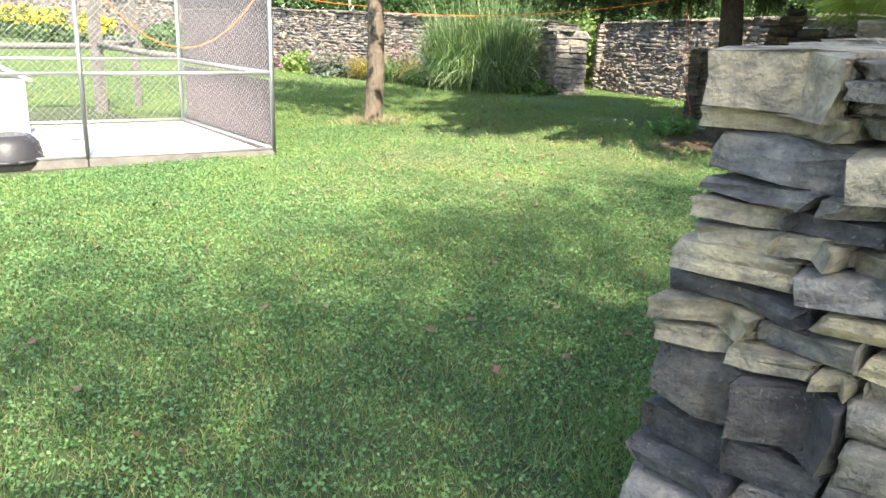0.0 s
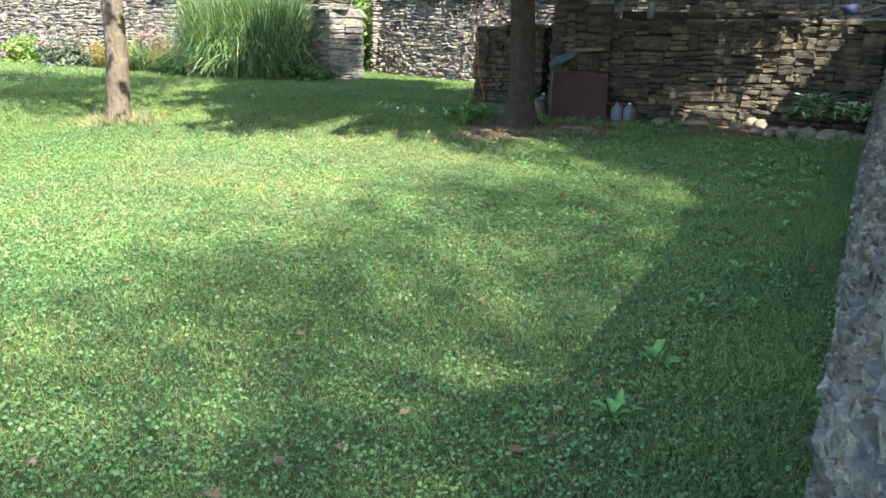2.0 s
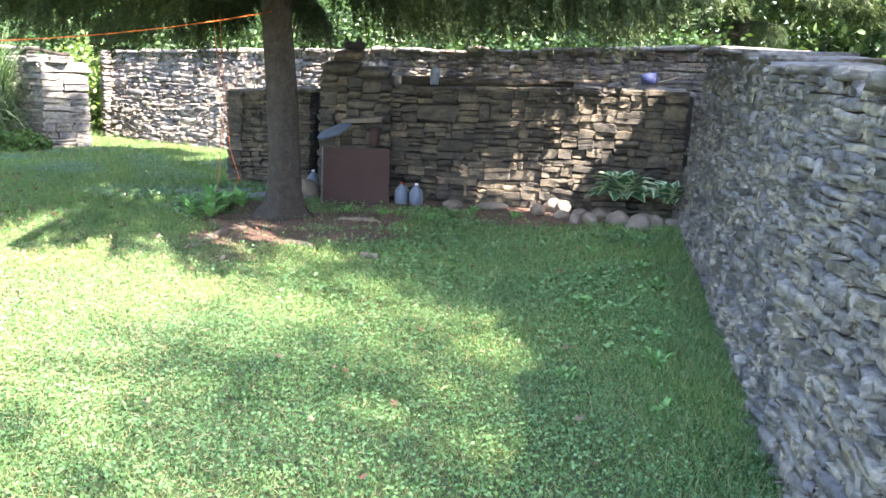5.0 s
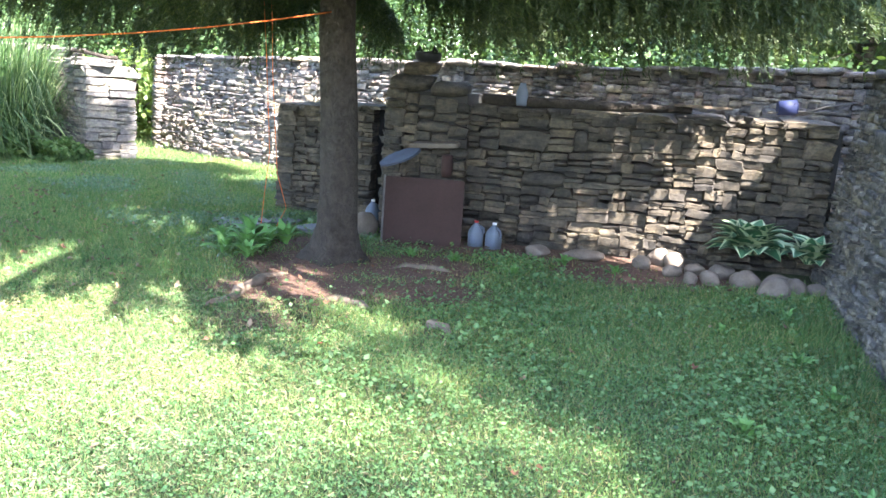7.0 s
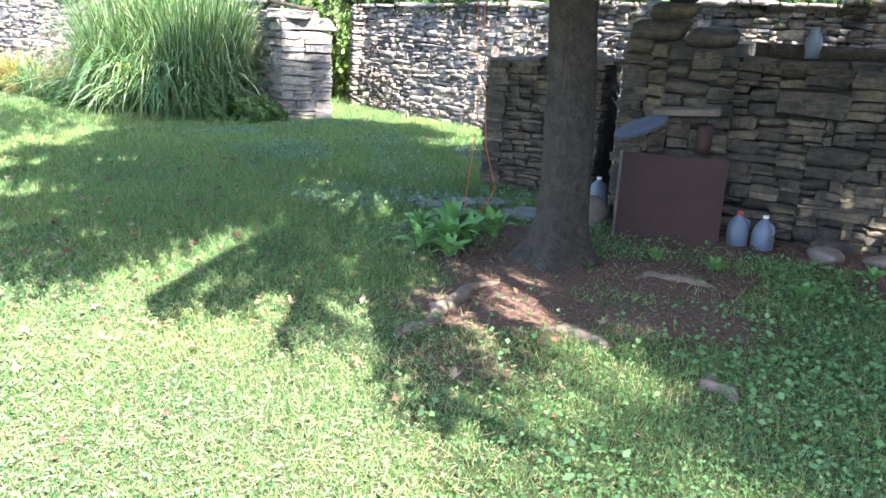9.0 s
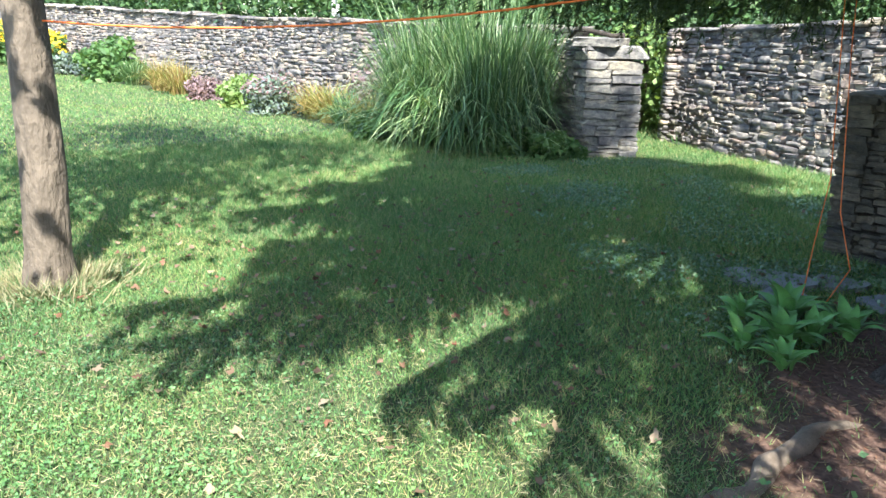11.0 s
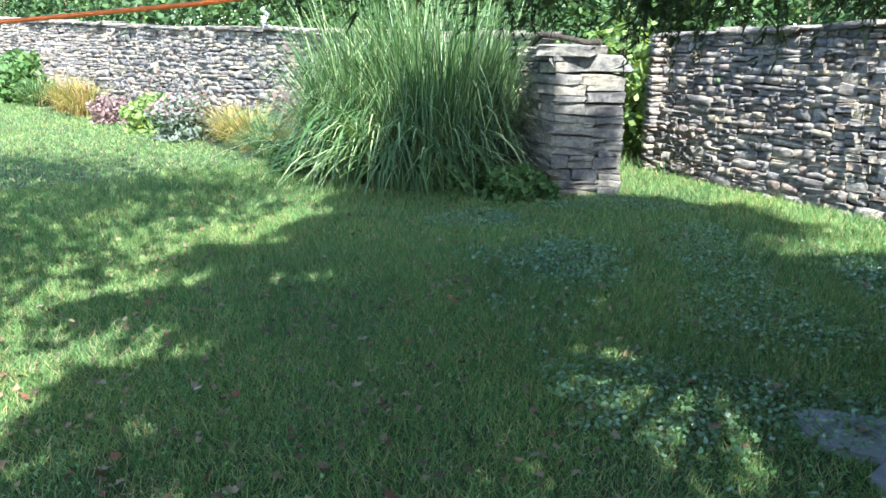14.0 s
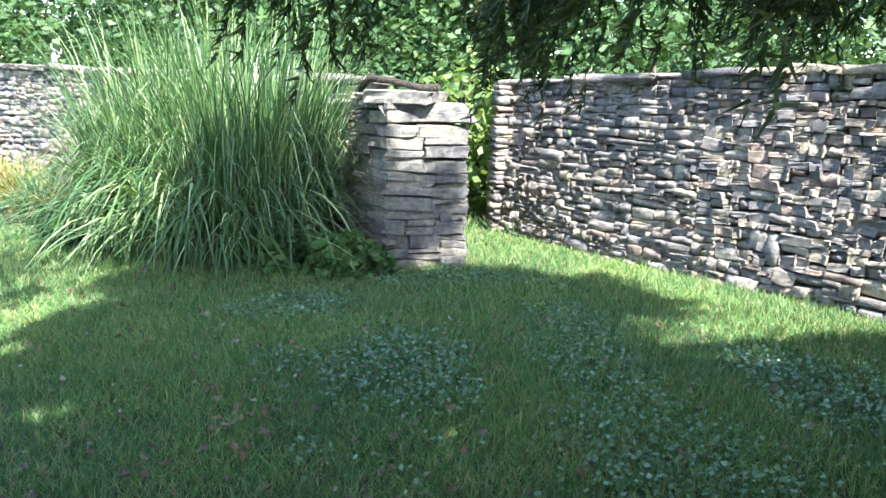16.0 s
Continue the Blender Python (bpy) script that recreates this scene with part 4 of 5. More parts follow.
blade_mesh("field_grass", x, y, r.uniform(0.05, 0.25, len(x)), 0.015, "longer grass beyond the wall")
x, y = scatter(620000, -9, 1.2, 3.2, 15.4)
keep = inside_lawn(x, y)
x, y = x[keep], y[keep]
patch = 0.5 + 0.5 * np.sin(0.9 * x + 1.9 * np.sin(0.6 * y) + 2) * np.sin(1.2 * y + 1.1 * np.sin(0.9 * x))
keep = (r.random(len(x)) < (0.35 + 0.65 * patch) * np.clip((13.2 + 0.3 * (x + 4) - y) / 3, 0.12, 1)) & (path_distance(x, y) < 6.5) & (r.random(len(x)) > bare(x, y) * 0.93)
x, y = x[keep], y[keep]
c = np.stack([x, y, ground_z(x, y) + r.uniform(0.015, 0.06, len(x))], -1)
v, f = leaf_cards(c, r.uniform(0.008, 0.019, len(x)), r, 0.5, 1.2)
tagged(mesh_part("clover", v, f, M_CLOVER), "dense low clover among the grass", "clover", kind="stuff")

# dry thatch in the sunny middle of the lawn
x, y = scatter(220000, -9, -1.5, 4.5, 12.5)
spot = 0.5 + 0.5 * np.sin(1.9 * x + 1.6 * np.sin(1.4 * y)) * np.sin(2.2 * y + 1.5 * np.sin(1.7 * x))
keep = inside_lawn(x, y) & (r.random(len(x)) < (0.2 + 0.8 * spot) * np.exp(-(((x + 5.2) / 2.3) ** 2 + ((y - 9.6) / 2.2) ** 2)))
x, y = x[keep], y[keep]
d = np.stack([r.normal(0, 1, len(x)), r.normal(0, 1, len(x)), r.uniform(0.0, 0.5, len(x))], -1)
v, f = needle_tris(np.stack([x, y, ground_z(x, y) + r.uniform(0.02, 0.05, len(x))], -1), d / np.linalg.norm(d, axis=1)[:, None], r.uniform(0.025, 0.055, (len(x), 1)), 0.0036, r)
tagged(mesh_part("dry_thatch", v, f, M_STRAW), "dry straw-coloured thatch in the worn lawn", "grass", kind="stuff")

# fallen leaves and needles
x, y = scatter(11000, -13, 0.5, 3.5, 18)
w1 = np.exp(-(((x + 8.3) / 2.2) ** 2 + ((y - 12.6) / 1.6) ** 2)) + 0.5 * np.exp(-(((x + 9) / 2.5) ** 2 + ((y - 15) / 2) ** 2)) + 0.05
keep = inside_lawn(x, y) & (r.random(len(x)) < 1.25 * w1)
x, y = x[keep], y[keep]
n = len(x)
k = np.arange(11)
lobe = np.where(k % 2 == 0, 1.0, 0.62) * (1 - 0.25 * np.abs(k - 5) / 5)
lobe[[0, 10]] = 0.12
turn, curl = r.uniform(0, 6.283, n)[:, None], r.uniform(-0.5, 0.9, n)[:, None]
rad = r.uniform(0.015, 0.04, n)[:, None] * lobe * r.uniform(0.75, 1.2, (n, 11))
q = (k - 5) * 0.55
lx, ly = rad * np.cos(q), rad * np.sin(q)
lz = ground_z(x, y)[:, None] + r.uniform(0.025, 0.06, n)[:, None] + curl * np.abs(ly) + r.normal(0, 0.35, n)[:, None] * lx + r.normal(0, 0.25, n)[:, None] * ly
rim = np.stack([x[:, None] + lx * np.cos(turn) - ly * np.sin(turn), y[:, None] + lx * np.sin(turn) + ly * np.cos(turn), lz], -1)
f = (np.arange(n)[:, None, None] * 11 + np.stack([0 * k[1:10], k[1:10], k[2:11]], -1)).reshape(-1, 3)
tagged(mesh_part("fallen_leaves", rim.reshape(-1, 3), f, M_DRY), "scattered dry brown lobed leaves on the lawn", "leaves", kind="stuff")
x, y = scatter(120000, -11, -4.5, 11.5, 18)
spot = np.sin(2.1 * x + 1.3 * np.sin(1.9 * y)) * np.sin(2.4 * y + 1.7 * np.sin(1.5 * x))
keep = inside_lawn(x, y) & (r.random(len(x)) < np.clip(spot * 1.3, 0.03, 0.9)) & (bare(x, y) < 0.5) & (x + 0.6 * (y - 14) > -10.2) & (y > 13.2 - 0.5 * (x + 6))
x, y = x[keep], y[keep]
c = np.stack([x, y, ground_z(x, y) + r.uniform(0.02, 0.065, len(x))], -1)
v, f = leaf_cards(c, r.uniform(0.012, 0.03, len(x)), r, 0.5, 1.2)
tagged(mesh_part("ground_ivy", v, f, M_IVY), "glossy ground ivy patches in the shaded lawn", "ivy", kind="stuff")
x, y = scatter(52000, -5, -0.8, 8.5, 15)
spot = np.sin(1.7 * x + 1.9 * np.sin(1.6 * y)) * np.sin(2.0 * y + 1.4 * np.sin(1.8 * x))
keep = inside_lawn(x, y) & (r.random(len(x)) < np.clip(0.35 + 0.6 * spot, 0.05, 0.9) * np.clip((x + 4.6 + 0.3 * (y - 11)) / 1.5, 0, 1) * np.clip((y - 10.5) / 2.5, 0, 1)) & (r.random(len(x)) > 0.8 * bare(x, y))
x, y = x[keep], y[keep]
c = np.stack([x, y, ground_z(x, y) + r.uniform(0.03, 0.075, len(x))], -1)
v, f = leaf_cards(c, r.uniform(0.014, 0.034, len(x)), r, 0.65, 1.3)
tagged(mesh_part("violet_leaves", v, f, M_CLOVER), "low broad violet leaves in the shaded lawn", "weeds", kind="stuff")
x, y = scatter(16000, -6.5, -1, 12, 15.6)
keep = r.random(len(x)) < bare(x, y)
x, y = x[keep], y[keep]
c = np.stack([x, y, ground_z(x, y) + 0.008], -1)
v, f = leaf_cards(c, 0.006, r, 0.85, 7)
tagged(mesh_part("needle_litter", v, f, M_DRY), "reddish dead needles over bare soil", "litter", kind="stuff")


# ---- leafy plants ----
def blade_leaf(long, wide, arch, segs=6):
    """An arched, pointed leaf along +x with a folded midrib: verts, faces and the index of margin faces."""
    v = []
    for k in range(segs + 1):
        t = k / segs
        wd = wide * math.sin(math.pi * min(1, 0.08 + 0.92 * t) ** 0.75) * 0.5 + 0.003
        z = arch * (1.6 * t - 1.9 * t * t) * long
        x = long * t * (1 - 0.12 * t)
        for q in (-1, -0.62, 0, 0.62, 1):
            v.append((x, q * wd, z + abs(q) * wd * 0.35))
    f, margin = [], []
    for k in range(segs):
        for j in range(4):
            a = 5 * k + j
            f.append((a, a + 1, a + 6, a + 5))
            margin.append(j in (0, 3))
    return v, f, margin


def leafy(name, at, leaves, material, edge, label, category, seed, rows):
    """A rosette of separate leaves; rows of (count, length, width, arch, pitch)."""
    rr = random.Random(seed)
    plant = tagged(empty(name, at), label, category)
    for count, long, wide, arch, pitch in rows:
        v, f, margin = blade_leaf(long, wide, arch)
        me = bpy.data.meshes.new("leaf")
        me.from_pydata(v, [], f)
        me.materials.append(material)
        me.materials.append(edge)
        for p, mg in zip(me.polygons, margin):
            p.material_index, p.use_smooth = int(mg), True
        for k in range(count):
            ob = new("leaf", me)
            ob.parent = plant
            a = 360 * k / count + rr.uniform(-14, 14)
            ob.matrix_basis = pose(0, 0, 0.02, 0, 0, a) @ pose(rr.uniform(0, 0.06), 0, rr.uniform(0, 0.05), rr.uniform(-14, 14), -pitch + rr.uniform(-9, 9), 0) @ Matrix.Scale(rr.uniform(0.8, 1.15), 4)
    return plant


M_HOSTA = simple("hosta_leaf", (0.045, 0.13, 0.06), 0.45, 0.25, 10)
M_HOSTA_EDGE = simple("hosta_margin", (0.42, 0.5, 0.3), 0.5, 0.15, 10)
M_DOCK = simple("dock_leaf", (0.095, 0.215, 0.055), 0.5, 0.3, 12)
leafy("hosta", (-1.5, 15.6, 0.2), 0, M_HOSTA, M_HOSTA_EDGE, "variegated hosta with white-edged leaves among rocks", "hosta", 1,
      ((18, 0.42, 0.27, 0.25, 10), (20, 0.43, 0.28, 0.25, 28), (18, 0.42, 0.26, 0.25, 46), (13, 0.38, 0.23, 0.2, 64)))
leafy("hosta", (-0.98, 15.5, 0.2), 0, M_HOSTA, M_HOSTA_EDGE, "smaller variegated hosta beside the wall corner", "hosta", 2,
      ((13, 0.34, 0.21, 0.3, 18), (12, 0.33, 0.2, 0.3, 42), (7, 0.28, 0.17, 0.2, 66)))
rr = random.Random(5)
for k, (x, y, sc) in enumerate(((-5.75, 13.75, 1.3), (-5.95, 14.1, 1.4), (-6.15, 13.95, 0.8), (-5.6, 14.15, 1.2), (-6.1, 14.3, 0.8), (-5.55, 13.45, 0.9), (-5.85, 13.55, 0.9), (-5.7, 13.95, 1.1), (-4.0, 14.4, 0.5), (-3.4, 14.2, 0.5), (-3.1, 14.9, 0.5), (-2.6, 14.8, 0.45), (-4.4, 14.35, 0.45)) + tuple((-0.62 - 0.05 * (q - 5) - abs(rr.gauss(0, 0.28)), q + rr.uniform(-0.2, 0.2), rr.uniform(0.2, 0.42)) for q in (6.6, 7.2, 7.9, 8.1, 8.8, 9.1, 9.9, 10.2, 10.9, 11.3, 11.8, 12.4, 12.9, 13.3, 13.8, 14.2, 14.5))):
    leafy("broadleaf_weed", (x, y, 0), 0, M_DOCK, M_DOCK, "bright green broadleaf weed in the grass", "weed", 10 + k, ((8, 0.2 * sc, 0.06 * sc, 0.3, 30), (8, 0.19 * sc, 0.055 * sc, 0.3, 58)))


# ---- rocks, flagstones ----
def rock(name, at, size, seed, material, label, group=""):
    bm = bmesh.new()
    bmesh.ops.create_icosphere(bm, subdivisions=3, radius=0.5)
    off = Vector((seed * 3.1, seed * 1.7, 0))
    for v in bm.verts:
        k = 1 + 0.28 * noise.noise(v.co * 2.2 + off) + 0.07 * noise.noise(v.co * 7 + off)
        v.co = Vector((v.co.x * size[0], v.co.y * size[1], v.co.z * size[2])) * k
    for f in bm.faces:
        f.smooth = True
    ob = part(name, bm, material)
    ob.location = at
    ob.rotation_euler = (0, 0, seed * 1.3)
    return tagged(ob, label, "rock", group)


for k, (x, y, s) in enumerate(((-2.35, 15.72, 0.26), (-2.1, 15.55, 0.24), (-1.9, 15.42, 0.22), (-1.75, 15.2, 0.2), (-1.55, 15.15, 0.27), (-1.3, 15.05, 0.3), (-1.05, 15.05, 0.28), (-2.2, 15.3, 0.18), (-1.95, 15.15, 0.16), (-2.5, 15.5, 0.2), (-1.7, 15.5, 0.25), (-1.2, 15.3, 0.26), (-0.95, 15.25, 0.22))):
    rock("rock", (x + rr.uniform(-0.06, 0.06), y + rr.uniform(-0.08, 0.08), s * 0.16), (s * rr.uniform(0.8, 1.3), s * rr.uniform(0.7, 1), s * rr.uniform(0.55, 0.9)), k + 1, M_ROCK, "rounded tan fieldstone edging the hosta bed", "hosta bed rocks")
rock("rock", (-7.05, 17.85, 0.08), (0.35, 0.25, 0.22), 31, M_ROCK, "pale rounded rock at the wall foot")
rock("rock", (-5.25, 15.1, 0.1), (0.3, 0.26, 0.26), 32, M_ROCK, "mossy rock beside the brown panel")
rock("rock", (-3.45, 15.35, 0.03), (0.34, 0.24, 0.12), 33, M_ROCK, "flat pale stone at the wall foot")
rock("rock", (-3.0, 15.45, 0.03), (0.4, 0.24, 0.12), 34, M_ROCK, "flat pale stone at the wall foot")
for k, (x, y, a, sx, sy) in enumerate(((-6.5, 14.75, 20, 0.62, 0.44), (-6.2, 14.5, -15, 0.42, 0.3), (-6.2, 15.05, 40, 0.4, 0.26), (-5.75, 14.95, 10, 0.4, 0.26))):
    bm = bmesh.new()
    pts = [bm.verts.new((sx * (0.5 + 0.09 * math.sin(3 * q + k)) * math.cos(q), sy * (0.5 + 0.1 * math.cos(2 * q + k)) * math.sin(q), 0)) for q in (2 * math.pi * j / 11 for j in range(11))]
    f = bm.faces.new(pts)
    up = bmesh.ops.extrude_face_region(bm, geom=[f])
    bmesh.ops.translate(bm, vec=(0, 0, 0.05), verts=[g for g in up["geom"] if isinstance(g, bmesh.types.BMVert)])
    bmesh.ops.recalc_face_normals(bm, faces=bm.faces)
    ob = part("flagstone", bm, M_FLAG)
    ob.matrix_basis = pose(x, y, -0.008, 2, -2, a)
    tagged(ob, "flat grey flagstone sunk in the lawn", "flagstone", "flagstones")

# ---- hearth: panel, jugs, slate, odds and ends ----
panel = tagged(empty("brown_panel", (-4.55, 14.98, 0)), "rusty brown sheet metal panel leaning on the hearth", "panel")
panel.rotation_euler = (radians(-4), 0, radians(18))
bm = bmesh.new()
box(bm, (0.78, 0.025, 0.67), pose(0, 0, 0.335), 0.006)
part("sheet", bm, M_RUST, panel)
bm = bmesh.new()
box(bm, (0.02, 0.04, 0.68), pose(-0.4, 0.0, 0.34), 0.004)
part("edge_strip", bm, M_WOOD, panel, "grey wooden edge strip")


def jug(x, y, turn, cap, label):
    ob = tagged(empty("water_jug", (x, y, 0.0)), label, "jug", "water jugs")
    ob.rotation_euler = (0, 0, radians(turn))
    bm = bmesh.new()
    prof = ((0.0, 0.066), (0.008, 0.075), (0.10, 0.077), (0.15, 0.074), (0.185, 0.060), (0.215, 0.038), (0.235, 0.021), (0.25, 0.019))
    rings = []
    for z, rad in prof:
        rings.append([bm.verts.new((rad * math.copysign(abs(math.cos(q)) ** 0.7, math.cos(q)), rad * math.copysign(abs(math.sin(q)) ** 0.7, math.sin(q)), z)) for q in (2 * math.pi * j / 20 for j in range(20))])
    for a, c in zip(rings, rings[1:]):
        for j in range(20):
            bm.faces.new((a[j], a[(j + 1) % 20], c[(j + 1) % 20], c[j])).smooth = True
    bm.faces.new(rings[0][::-1]), bm.faces.new(rings[-1])
    part("bottle", bm, M_JUG, ob)
    bm = bmesh.new()
    tube(bm, [(0.06, 0, 0.12), (0.085, 0, 0.15), (0.075, 0, 0.19), (0.035, 0, 0.215)], 0.011, 8)
    part("handle", bm, M_JUG, ob)
    bm = bmesh.new()
    tube(bm, [(0, 0, 0.245), (0, 0, 0.265)], 0.022, 14)
    part("cap", bm, cap, ob)


jug(-4.09, 15.30, 30, M_RED, "cloudy plastic gallon jug with a red cap")
jug(-3.90, 15.30, -20, M_WHITE, "cloudy plastic gallon jug beside the stone wall")
jug(-5.45, 15.75, 50, M_WHITE, "cloudy plastic jug in the dark alcove")

bm = bmesh.new()
pts = [bm.verts.new((0.22 * math.cos(q) * (1 + 0.1 * math.sin(2 * q)), 0.1 * math.sin(q), 0)) for q in (2 * math.pi * j / 14 for j in range(14))]
up = bmesh.ops.extrude_face_region(bm, geom=[bm.faces.new(pts)])
bmesh.ops.translate(bm, vec=(0, 0, 0.025), verts=[g for g in up["geom"] if isinstance(g, bmesh.types.BMVert)])
bmesh.ops.recalc_face_normals(bm, faces=bm.faces)
ob = part("slate_slab", bm, M_SLATE)
ob.matrix_basis = pose(-4.9, 15.16, 0.83, 30, -22, 12)
tagged(ob, "tilted blue-grey slate slab on the hearth", "slab")
bm = bmesh.new()
box(bm, (0.5, 0.2, 0.045), pose(0, 0, 0), 0.01)
ob = part("stone_ledge", bm, M_ROCK)
ob.matrix_basis = pose(-4.6, 15.32, 0.98, 4, -4, 10)
tagged(ob, "thin pale stone ledge above the slate", "ledge")
bm = bmesh.new()
tube(bm, [(-4.42, 15.22, 0.68), (-4.42, 15.22, 0.74), (-4.42, 15.22, 0.9)], [0.05, 0.06, 0.055], 14)
tagged(part("clay_pot", bm, M_RUST), "dark clay pot on top of the panel", "pot")
pot = tagged(empty("iron_pot", (-4.8, 15.5, 1.79)), "dark eared iron pot on the pier", "pot")
bm = bmesh.new()
tube(bm, [(0, 0, 0), (0, 0, 0.03), (0, 0, 0.08), (0, 0, 0.1)], [0.09, 0.13, 0.14, 0.13], 16)
part("bowl", bm, M_BLACK, pot)
for sx in (-0.1, 0.06):
    bm = bmesh.new()
    tube(bm, [(sx - 0.02, 0, 0.09), (sx, 0, 0.16), (sx + 0.03, 0, 0.1)], [0.022, 0.012, 0.02], 6)
    part("ear", bm, M_BLACK, pot)
bm = bmesh.new()
tube(bm, [(-4.25, 15.7, 1.46), (-3.2, 15.9, 1.47), (-2.2, 16.05, 1.5)], [0.06, 0.05, 0.035], 10)
tagged(part("log", bm, M_BARK), "dark weathered log lying on the wall top", "log")
bm = bmesh.new()
box(bm, (0.55, 0.14, 0.025), pose(-2.1, 16.05, 1.54, 0, 0, 8), 0.004)
tagged(part("plank", bm, M_ROOT), "short orange-brown plank on the wall top", "plank")
can = tagged(empty("blue_can", (-1.42, 16.15, 1.58)), "small blue tin lying on the wall top", "can")
can.rotation_euler = (radians(84), 0, radians(100))
bm = bmesh.new()
tube(bm, [(0, 0, 0), (0, 0, 0.17)], [0.065, 0.075], 18)
part("tin", bm, M_BLUE, can)
bm = bmesh.new()
tube(bm, [(0.072 * math.cos(q), 0.072 * math.sin(q), 0.17) for q in (0.4 * j for j in range(17))], 0.006, 6)
part("rim", bm, M_BLUE, can)
for k, (a, c) in enumerate((((-1.25, 16.1, 1.53), (-0.75, 16.0, 1.68)), ((-1.5, 16.1, 1.53), (-0.95, 16.3, 1.56)), ((-1.2, 16.25, 1.53), (-0.85, 16.05, 1.58)))):
    bm = bmesh.new()
    tube(bm, [a, Vector(a).lerp(Vector(c), 0.5) + Vector((0, 0, 0.02)), c], 0.009, 6)
    tagged(part("stick", bm, M_WOOD), "thin dry stick on the wall top", "stick", "wall top sticks")
jar = tagged(empty("glass_jar", (-3.85, 15.75, 1.42)), "cloudy jar standing on the wall top", "jar")
bm = bmesh.new()
tube(bm, [(0, 0, 0), (0, 0, 0.02), (0, 0, 0.14), (0, 0, 0.2), (0, 0, 0.23)], [0.05, 0.06, 0.06, 0.035, 0.03], 16)
part("bottle", bm, M_JUG, jar)
for k in range(7):
    bm = bmesh.new()
    a = Vector((-5.45 + 0.06 * k, 16.2 + 0.05 * k, 0.1))
    c = Vector((-5.25 - 0.05 * (k % 3), 15.75 - 0.03 * k, 0.95 + 0.05 * (k % 4)))
    tube(bm, [a, a.lerp(c, 0.5) + Vector((0.04, 0, 0.03)), c], [0.014, 0.011, 0.006], 6)
    tagged(part("stick", bm, M_WOOD), "dead branch stacked in the alcove", "stick", "alcove sticks")
bm = bmesh.new()
tube(bm, [(-11.75, 17.75, 1.56), (-11.55, 17.7, 1.66), (-11.3, 17.7, 1.64), (-11.0, 17.8, 1.58), (-10.85, 17.85, 1.585)], [0.03, 0.035, 0.03, 0.03, 0.035], 10)
tagged(part("driftwood", bm, M_BARK), "curved dark stick lying on the pillar top", "stick")


# ---- cords ----
def cord(name, pts, label, rad=0.006):
    bm = bmesh.new()
    fine = []
    for a, c in zip(pts, pts[1:]):
        fine += [Vector(a).lerp(Vector(c), k / 4) for k in range(4)]
    tube(bm, fine + [Vector(pts[-1])], rad, 6)
    return tagged(part(name, bm, M_CORD), label, "cord")


def sag(a, c, drop, n=10):
    a, c = Vector(a), Vector(c)
    return [a.lerp(c, k / n) - Vector((0, 0, 4 * drop * (k / n) * (1 - k / n))) for k in range(n + 1)]


cord("orange_cord", sag((-7.2, 7.75, 1.83), (-9.1, 10.67, 1.76), 0.03) + sag((-9.1, 10.67, 1.70), (-5.0, 13.8, 2.12), 0.2), "orange cord strung between fence and trees")
cord("orange_cord", sag((-7.66, 6.1, 1.83), (-7.2, 7.72, 1.83), 0.62), "orange cord drooping on the kennel fence")
cord("hanging_cord", [(-6.18, 14.6, 2.3), (-6.15, 14.62, 1.8), (-6.1, 14.64, 0.8), (-6.14, 14.62, 0.35), (-6.1, 14.5, 0.04)], "orange cord hanging from a spruce limb", 0.0035)
cord("hanging_cord", [(-6.1, 14.62, 2.3), (-6.08, 14.63, 1.6), (-6.02, 14.66, 0.6), (-5.93, 14.7, 0.25), (-6.0, 14.6, 0.03)], "orange cord hanging from a spruce limb", 0.0035)


# ---- dog kennel ----
K0, K1, K2, K3 = Vector((-7.15, 7.8, 0)), Vector((-7.66, 5.9, 0)), Vector((-8.2, 3.6, 0)), Vector((-10.3, 8.17, 0))
K4 = K3 + (K2 - K0)
bm = bmesh.new()
low = [bm.verts.new((p.x, p.y, z)) for z in (-0.1, 0.06) for p in (K0 + Vector((-0.05, -0.05, 0)), K3, K4, K2)]
for q in ((0, 1, 2, 3), (7, 6, 5, 4), (0, 4, 5, 1), (1, 5, 6, 2), (2, 6, 7, 3), (3, 7, 4, 0)):
    bm.faces.new([low[j] for j in q])
bmesh.ops.recalc_face_normals(bm, faces=bm.faces)
tagged(part("concrete_slab", bm, M_CONC), "pale sunlit concrete kennel slab", "slab", kind="structure")


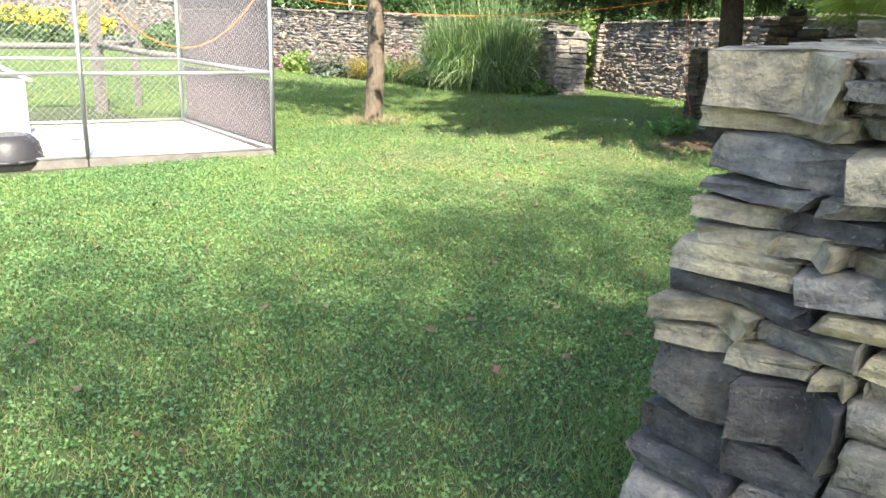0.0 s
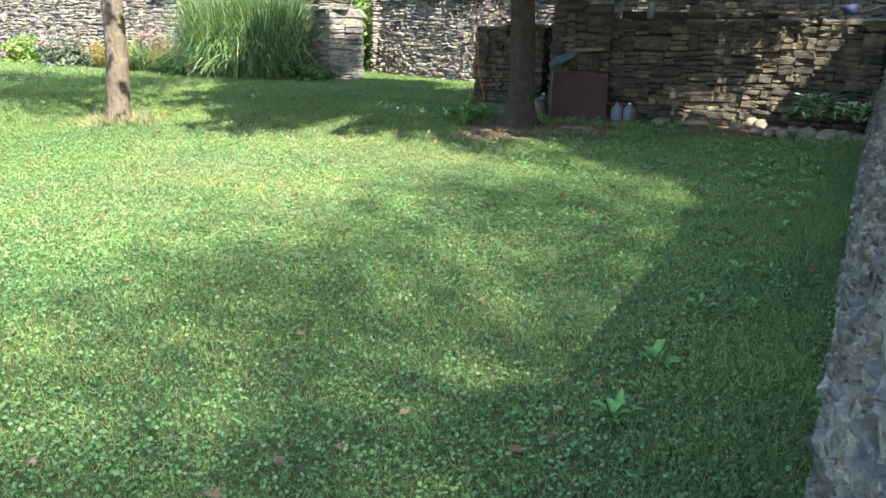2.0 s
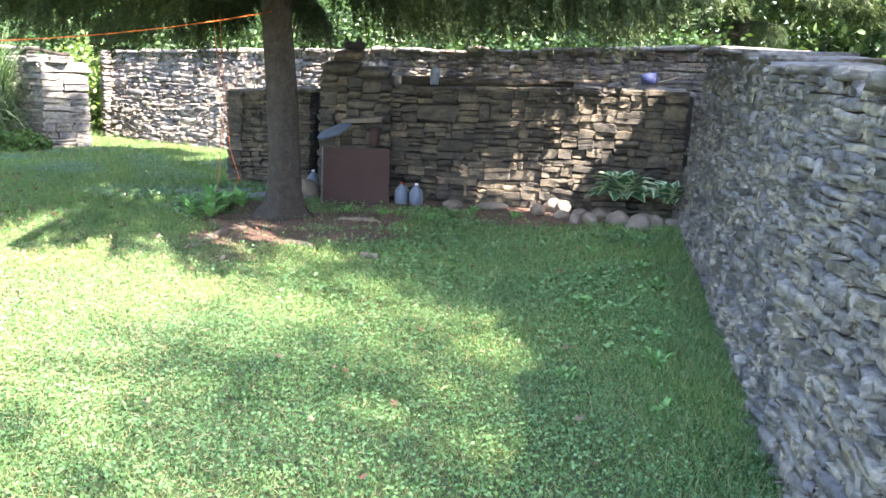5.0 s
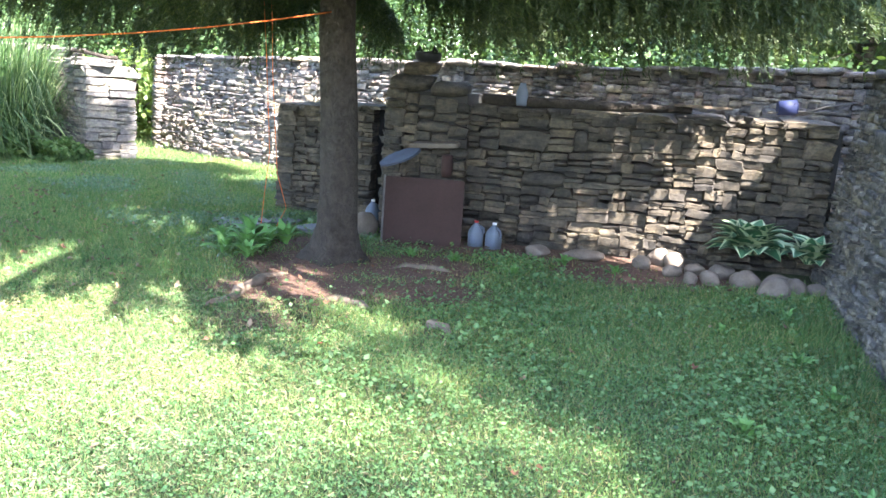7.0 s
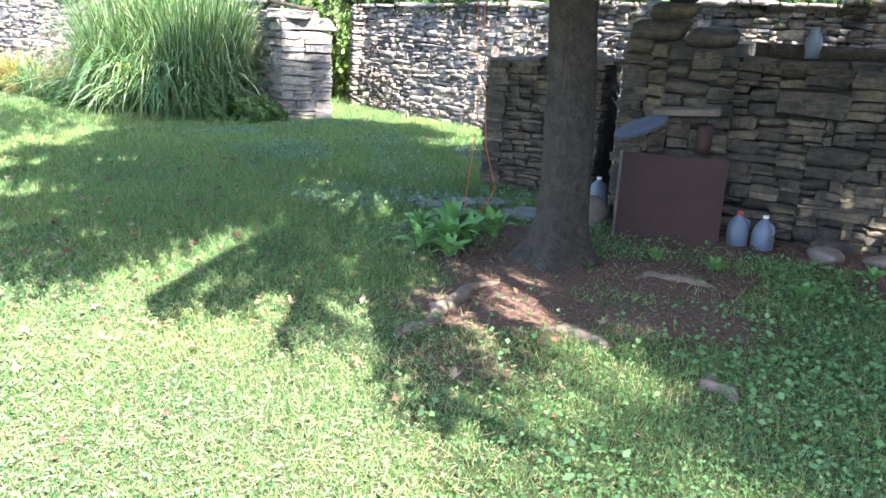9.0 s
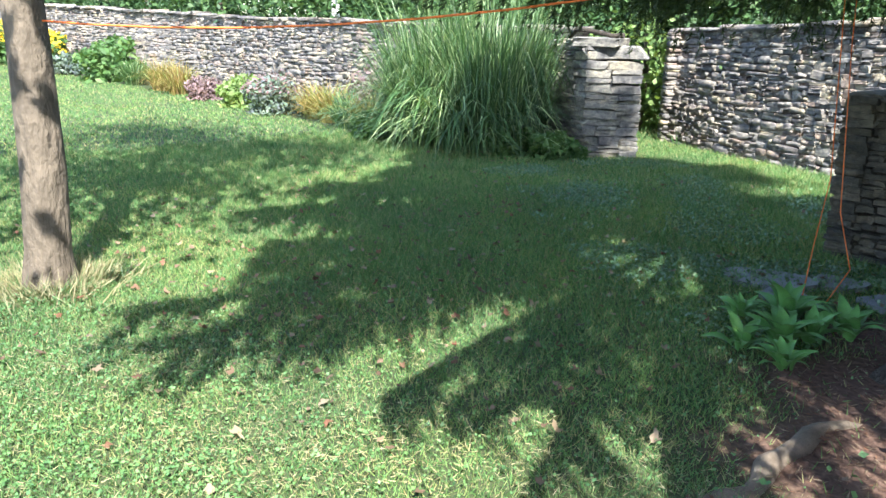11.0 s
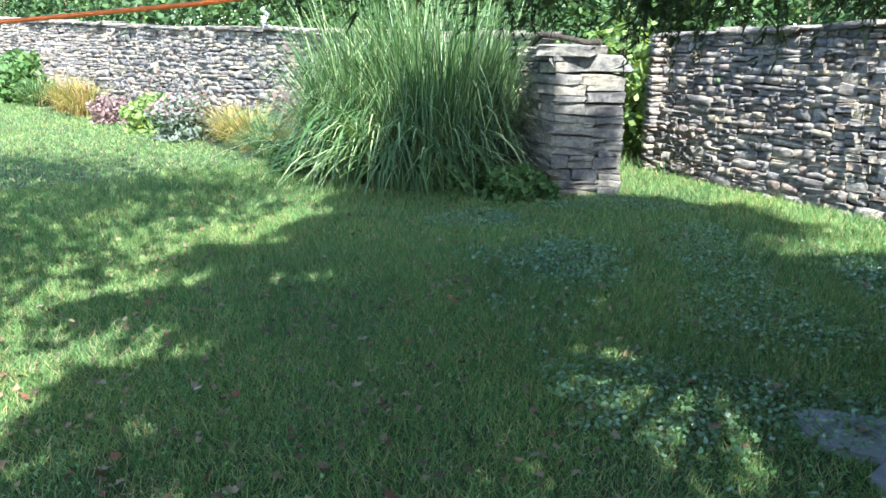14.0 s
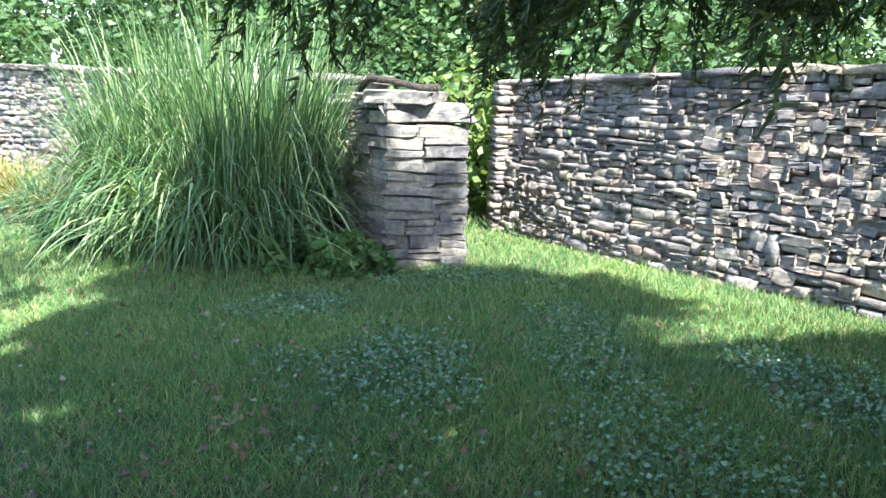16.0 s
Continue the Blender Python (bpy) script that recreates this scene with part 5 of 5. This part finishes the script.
def fence_panel(a, c, label, clad=False, mesh_wire=True):
    ob = tagged(empty("kennel_fence", a), label, "fence", "kennel fence panels")
    d = c - a
    up = Vector((0, 0, 1))

    def bar(name, p, q, rad):
        bm = bmesh.new()
        tube(bm, [p, q], rad, 10)
        part(name, bm, M_METAL, ob)

    bar("post", Vector((0, 0, 0)), up * 1.86, 0.026)
    bar("post", d, d + up * 1.86, 0.026)
    for z in (0.1, 0.95, 1.83):
        bar("rail", up * z, d + up * z, 0.019)
    long, side = d.length, d.normalized()
    out = Vector((side.y, -side.x, 0)) * 0.024
    vs, fs = [], []
    step, z0, z1 = 0.075, 0.1, 1.83
    for way in (1, -1):
        u = -1.8
        while u < long + 1.8:
            p, q = (u, z0), (u + way * (z1 - z0), z1)
            pts = []
            for (pu, pz), (qu, qz) in ((p, q),):
                t0 = min(max((0 - pu) / (qu - pu), 0), 1) if qu != pu else 0
                t1 = min(max((long - pu) / (qu - pu), 0), 1) if qu != pu else 1
                t0, t1 = min(t0, t1), max(t0, t1)
                if t1 - t0 > 0.01:
                    pts = [(pu + (qu - pu) * t, pz + (qz - pz) * t) for t in (t0, t1)]
            if pts:
                n = len(vs)
                for pu, pz in pts:
                    base = side * pu + up * pz + out * (1 + 0.1 * way)
                    vs += [base + up * 0.0015, base + out.normalized() * 0.002, base - up * 0.0015]
                for j in range(3):
                    fs.append((n + j, n + (j + 1) % 3, n + 3 + (j + 1) % 3, n + 3 + j))
            u += step
    mesh_part("chain_link", np.array(vs), np.array(fs), M_METAL, ob, "diamond wire mesh")
    if clad:
        for z0, z1 in ((0.12, 0.86), (0.9, 1.62), (1.64, 1.86)):
            bm = bmesh.new()
            m4 = Matrix.Translation(side * (long * 0.5) + up * ((z0 + z1) / 2) - out * 2) @ Matrix((side, -out.normalized(), up)).transposed().to_4x4()
            box(bm, (long * 0.96, 0.012, z1 - z0), m4, 0.003)
            part("sheet", bm, M_TARP, ob, "brown privacy sheet")
    return ob


for a, c in ((K0, K1), (K1, K2), (K3, K0)):
    bm = bmesh.new()
    d = (c - a).normalized()
    box(bm, ((c - a).length, 0.05, 0.1), Matrix.Translation((a + c) / 2 + Vector((0, 0, 0.035))) @ Matrix((d, Vector((-d.y, d.x, 0)), Vector((0, 0, 1)))).transposed().to_4x4(), 0.008)
    tagged(part("base_board", bm, M_WOOD), "weathered wooden board along the kennel base", "board", "kennel base boards")
fence_panel(K0, K1, "galvanised chain-link kennel fence panel")
fence_panel(K1, K2, "galvanised chain-link kennel fence panel")
fence_panel(K3, K0, "chain-link kennel panel clad in brown sheets", True)
fence_panel(K4, K3, "galvanised chain-link panel at the kennel back")
rail_fence = tagged(empty("rail_fence", (-12.41, 7.77, 0)), "weathered grey wooden post and rail fence behind the kennel", "fence")
for x, y, wd in ((0, 0, 0.15), (-0.56, 0.83, 0.1), (-1.2, -2.6, 0.12)):
    bm = bmesh.new()
    box(bm, (wd, wd, 2.15), pose(x, y, 1.0, 0, 0, 20), 0.012)
    part("post", bm, M_WOOD, rail_fence)
for a, c in (((0, 0, 1.08), (2.05, 0.42, 0.98)), ((0, 0, 1.05), (-1.2, -2.6, 1.05)), ((-0.56, 0.83, 1.1), (0, 0, 1.1))):
    bm = bmesh.new()
    tube(bm, [a, Vector(a).lerp(Vector(c), 0.5) - Vector((0, 0, 0.02)), c], [0.05, 0.045, 0.05], 8)
    part("rail", bm, M_WOOD, rail_fence)
house = tagged(empty("dog_house", (-10.15, 5.38, 0.06)), "white painted dog house on the slab", "dog house")
bm = bmesh.new()
box(bm, (0.9, 1.1, 0.7), pose(0, 0, 0.35), 0.01)
part("body", bm, M_WHITE, house)
bm = bmesh.new()
for sy in (-1, 1):
    box(bm, (1.0, 0.72, 0.03), pose(0, sy * 0.3, 0.85, sy * -28))
part("roof", bm, M_WHITE, house)
# no real opening: a thin black plate stands in for the shade inside
bm = bmesh.new()
box(bm, (0.012, 0.34, 0.42), pose(0.455, -0.1, 0.25))
part("doorway", bm, M_BLACK, house, "black plate for the dark inside the doorway")
bm = bmesh.new()
box(bm, (1.1, 0.9, 0.03), pose(-9.75, 6.4, 0.075, 0, 0, 10), 0.01)
tagged(part("mat", bm, M_MAT), "crumpled silvery grey mat on the slab", "mat")
tub = tagged(empty("black_tub", (-8.03, 5.24, 0.06)), "upturned black plastic tub on the slab", "tub")
bm = bmesh.new()
tube(bm, [(0, 0, 0), (0, 0, 0.05), (0, 0, 0.2), (0, 0, 0.28)], [0.34, 0.33, 0.3, 0.22], 24)
part("shell", bm, M_BLACK, tub)
bm = bmesh.new()
tube(bm, [(0.33 * math.cos(q), 0.33 * math.sin(q), 0.03) for q in (0.26 * j for j in range(25))], 0.02, 6)
part("rim", bm, M_BLACK, tub)
post = tagged(empty("white_post", (-21, 19, 0.1)), "white fence post beyond the wall", "post")
bm = bmesh.new()
box(bm, (0.14, 0.14, 2.15), pose(0, 0, 1.07), 0.01)
part("shaft", bm, M_WHITE, post)
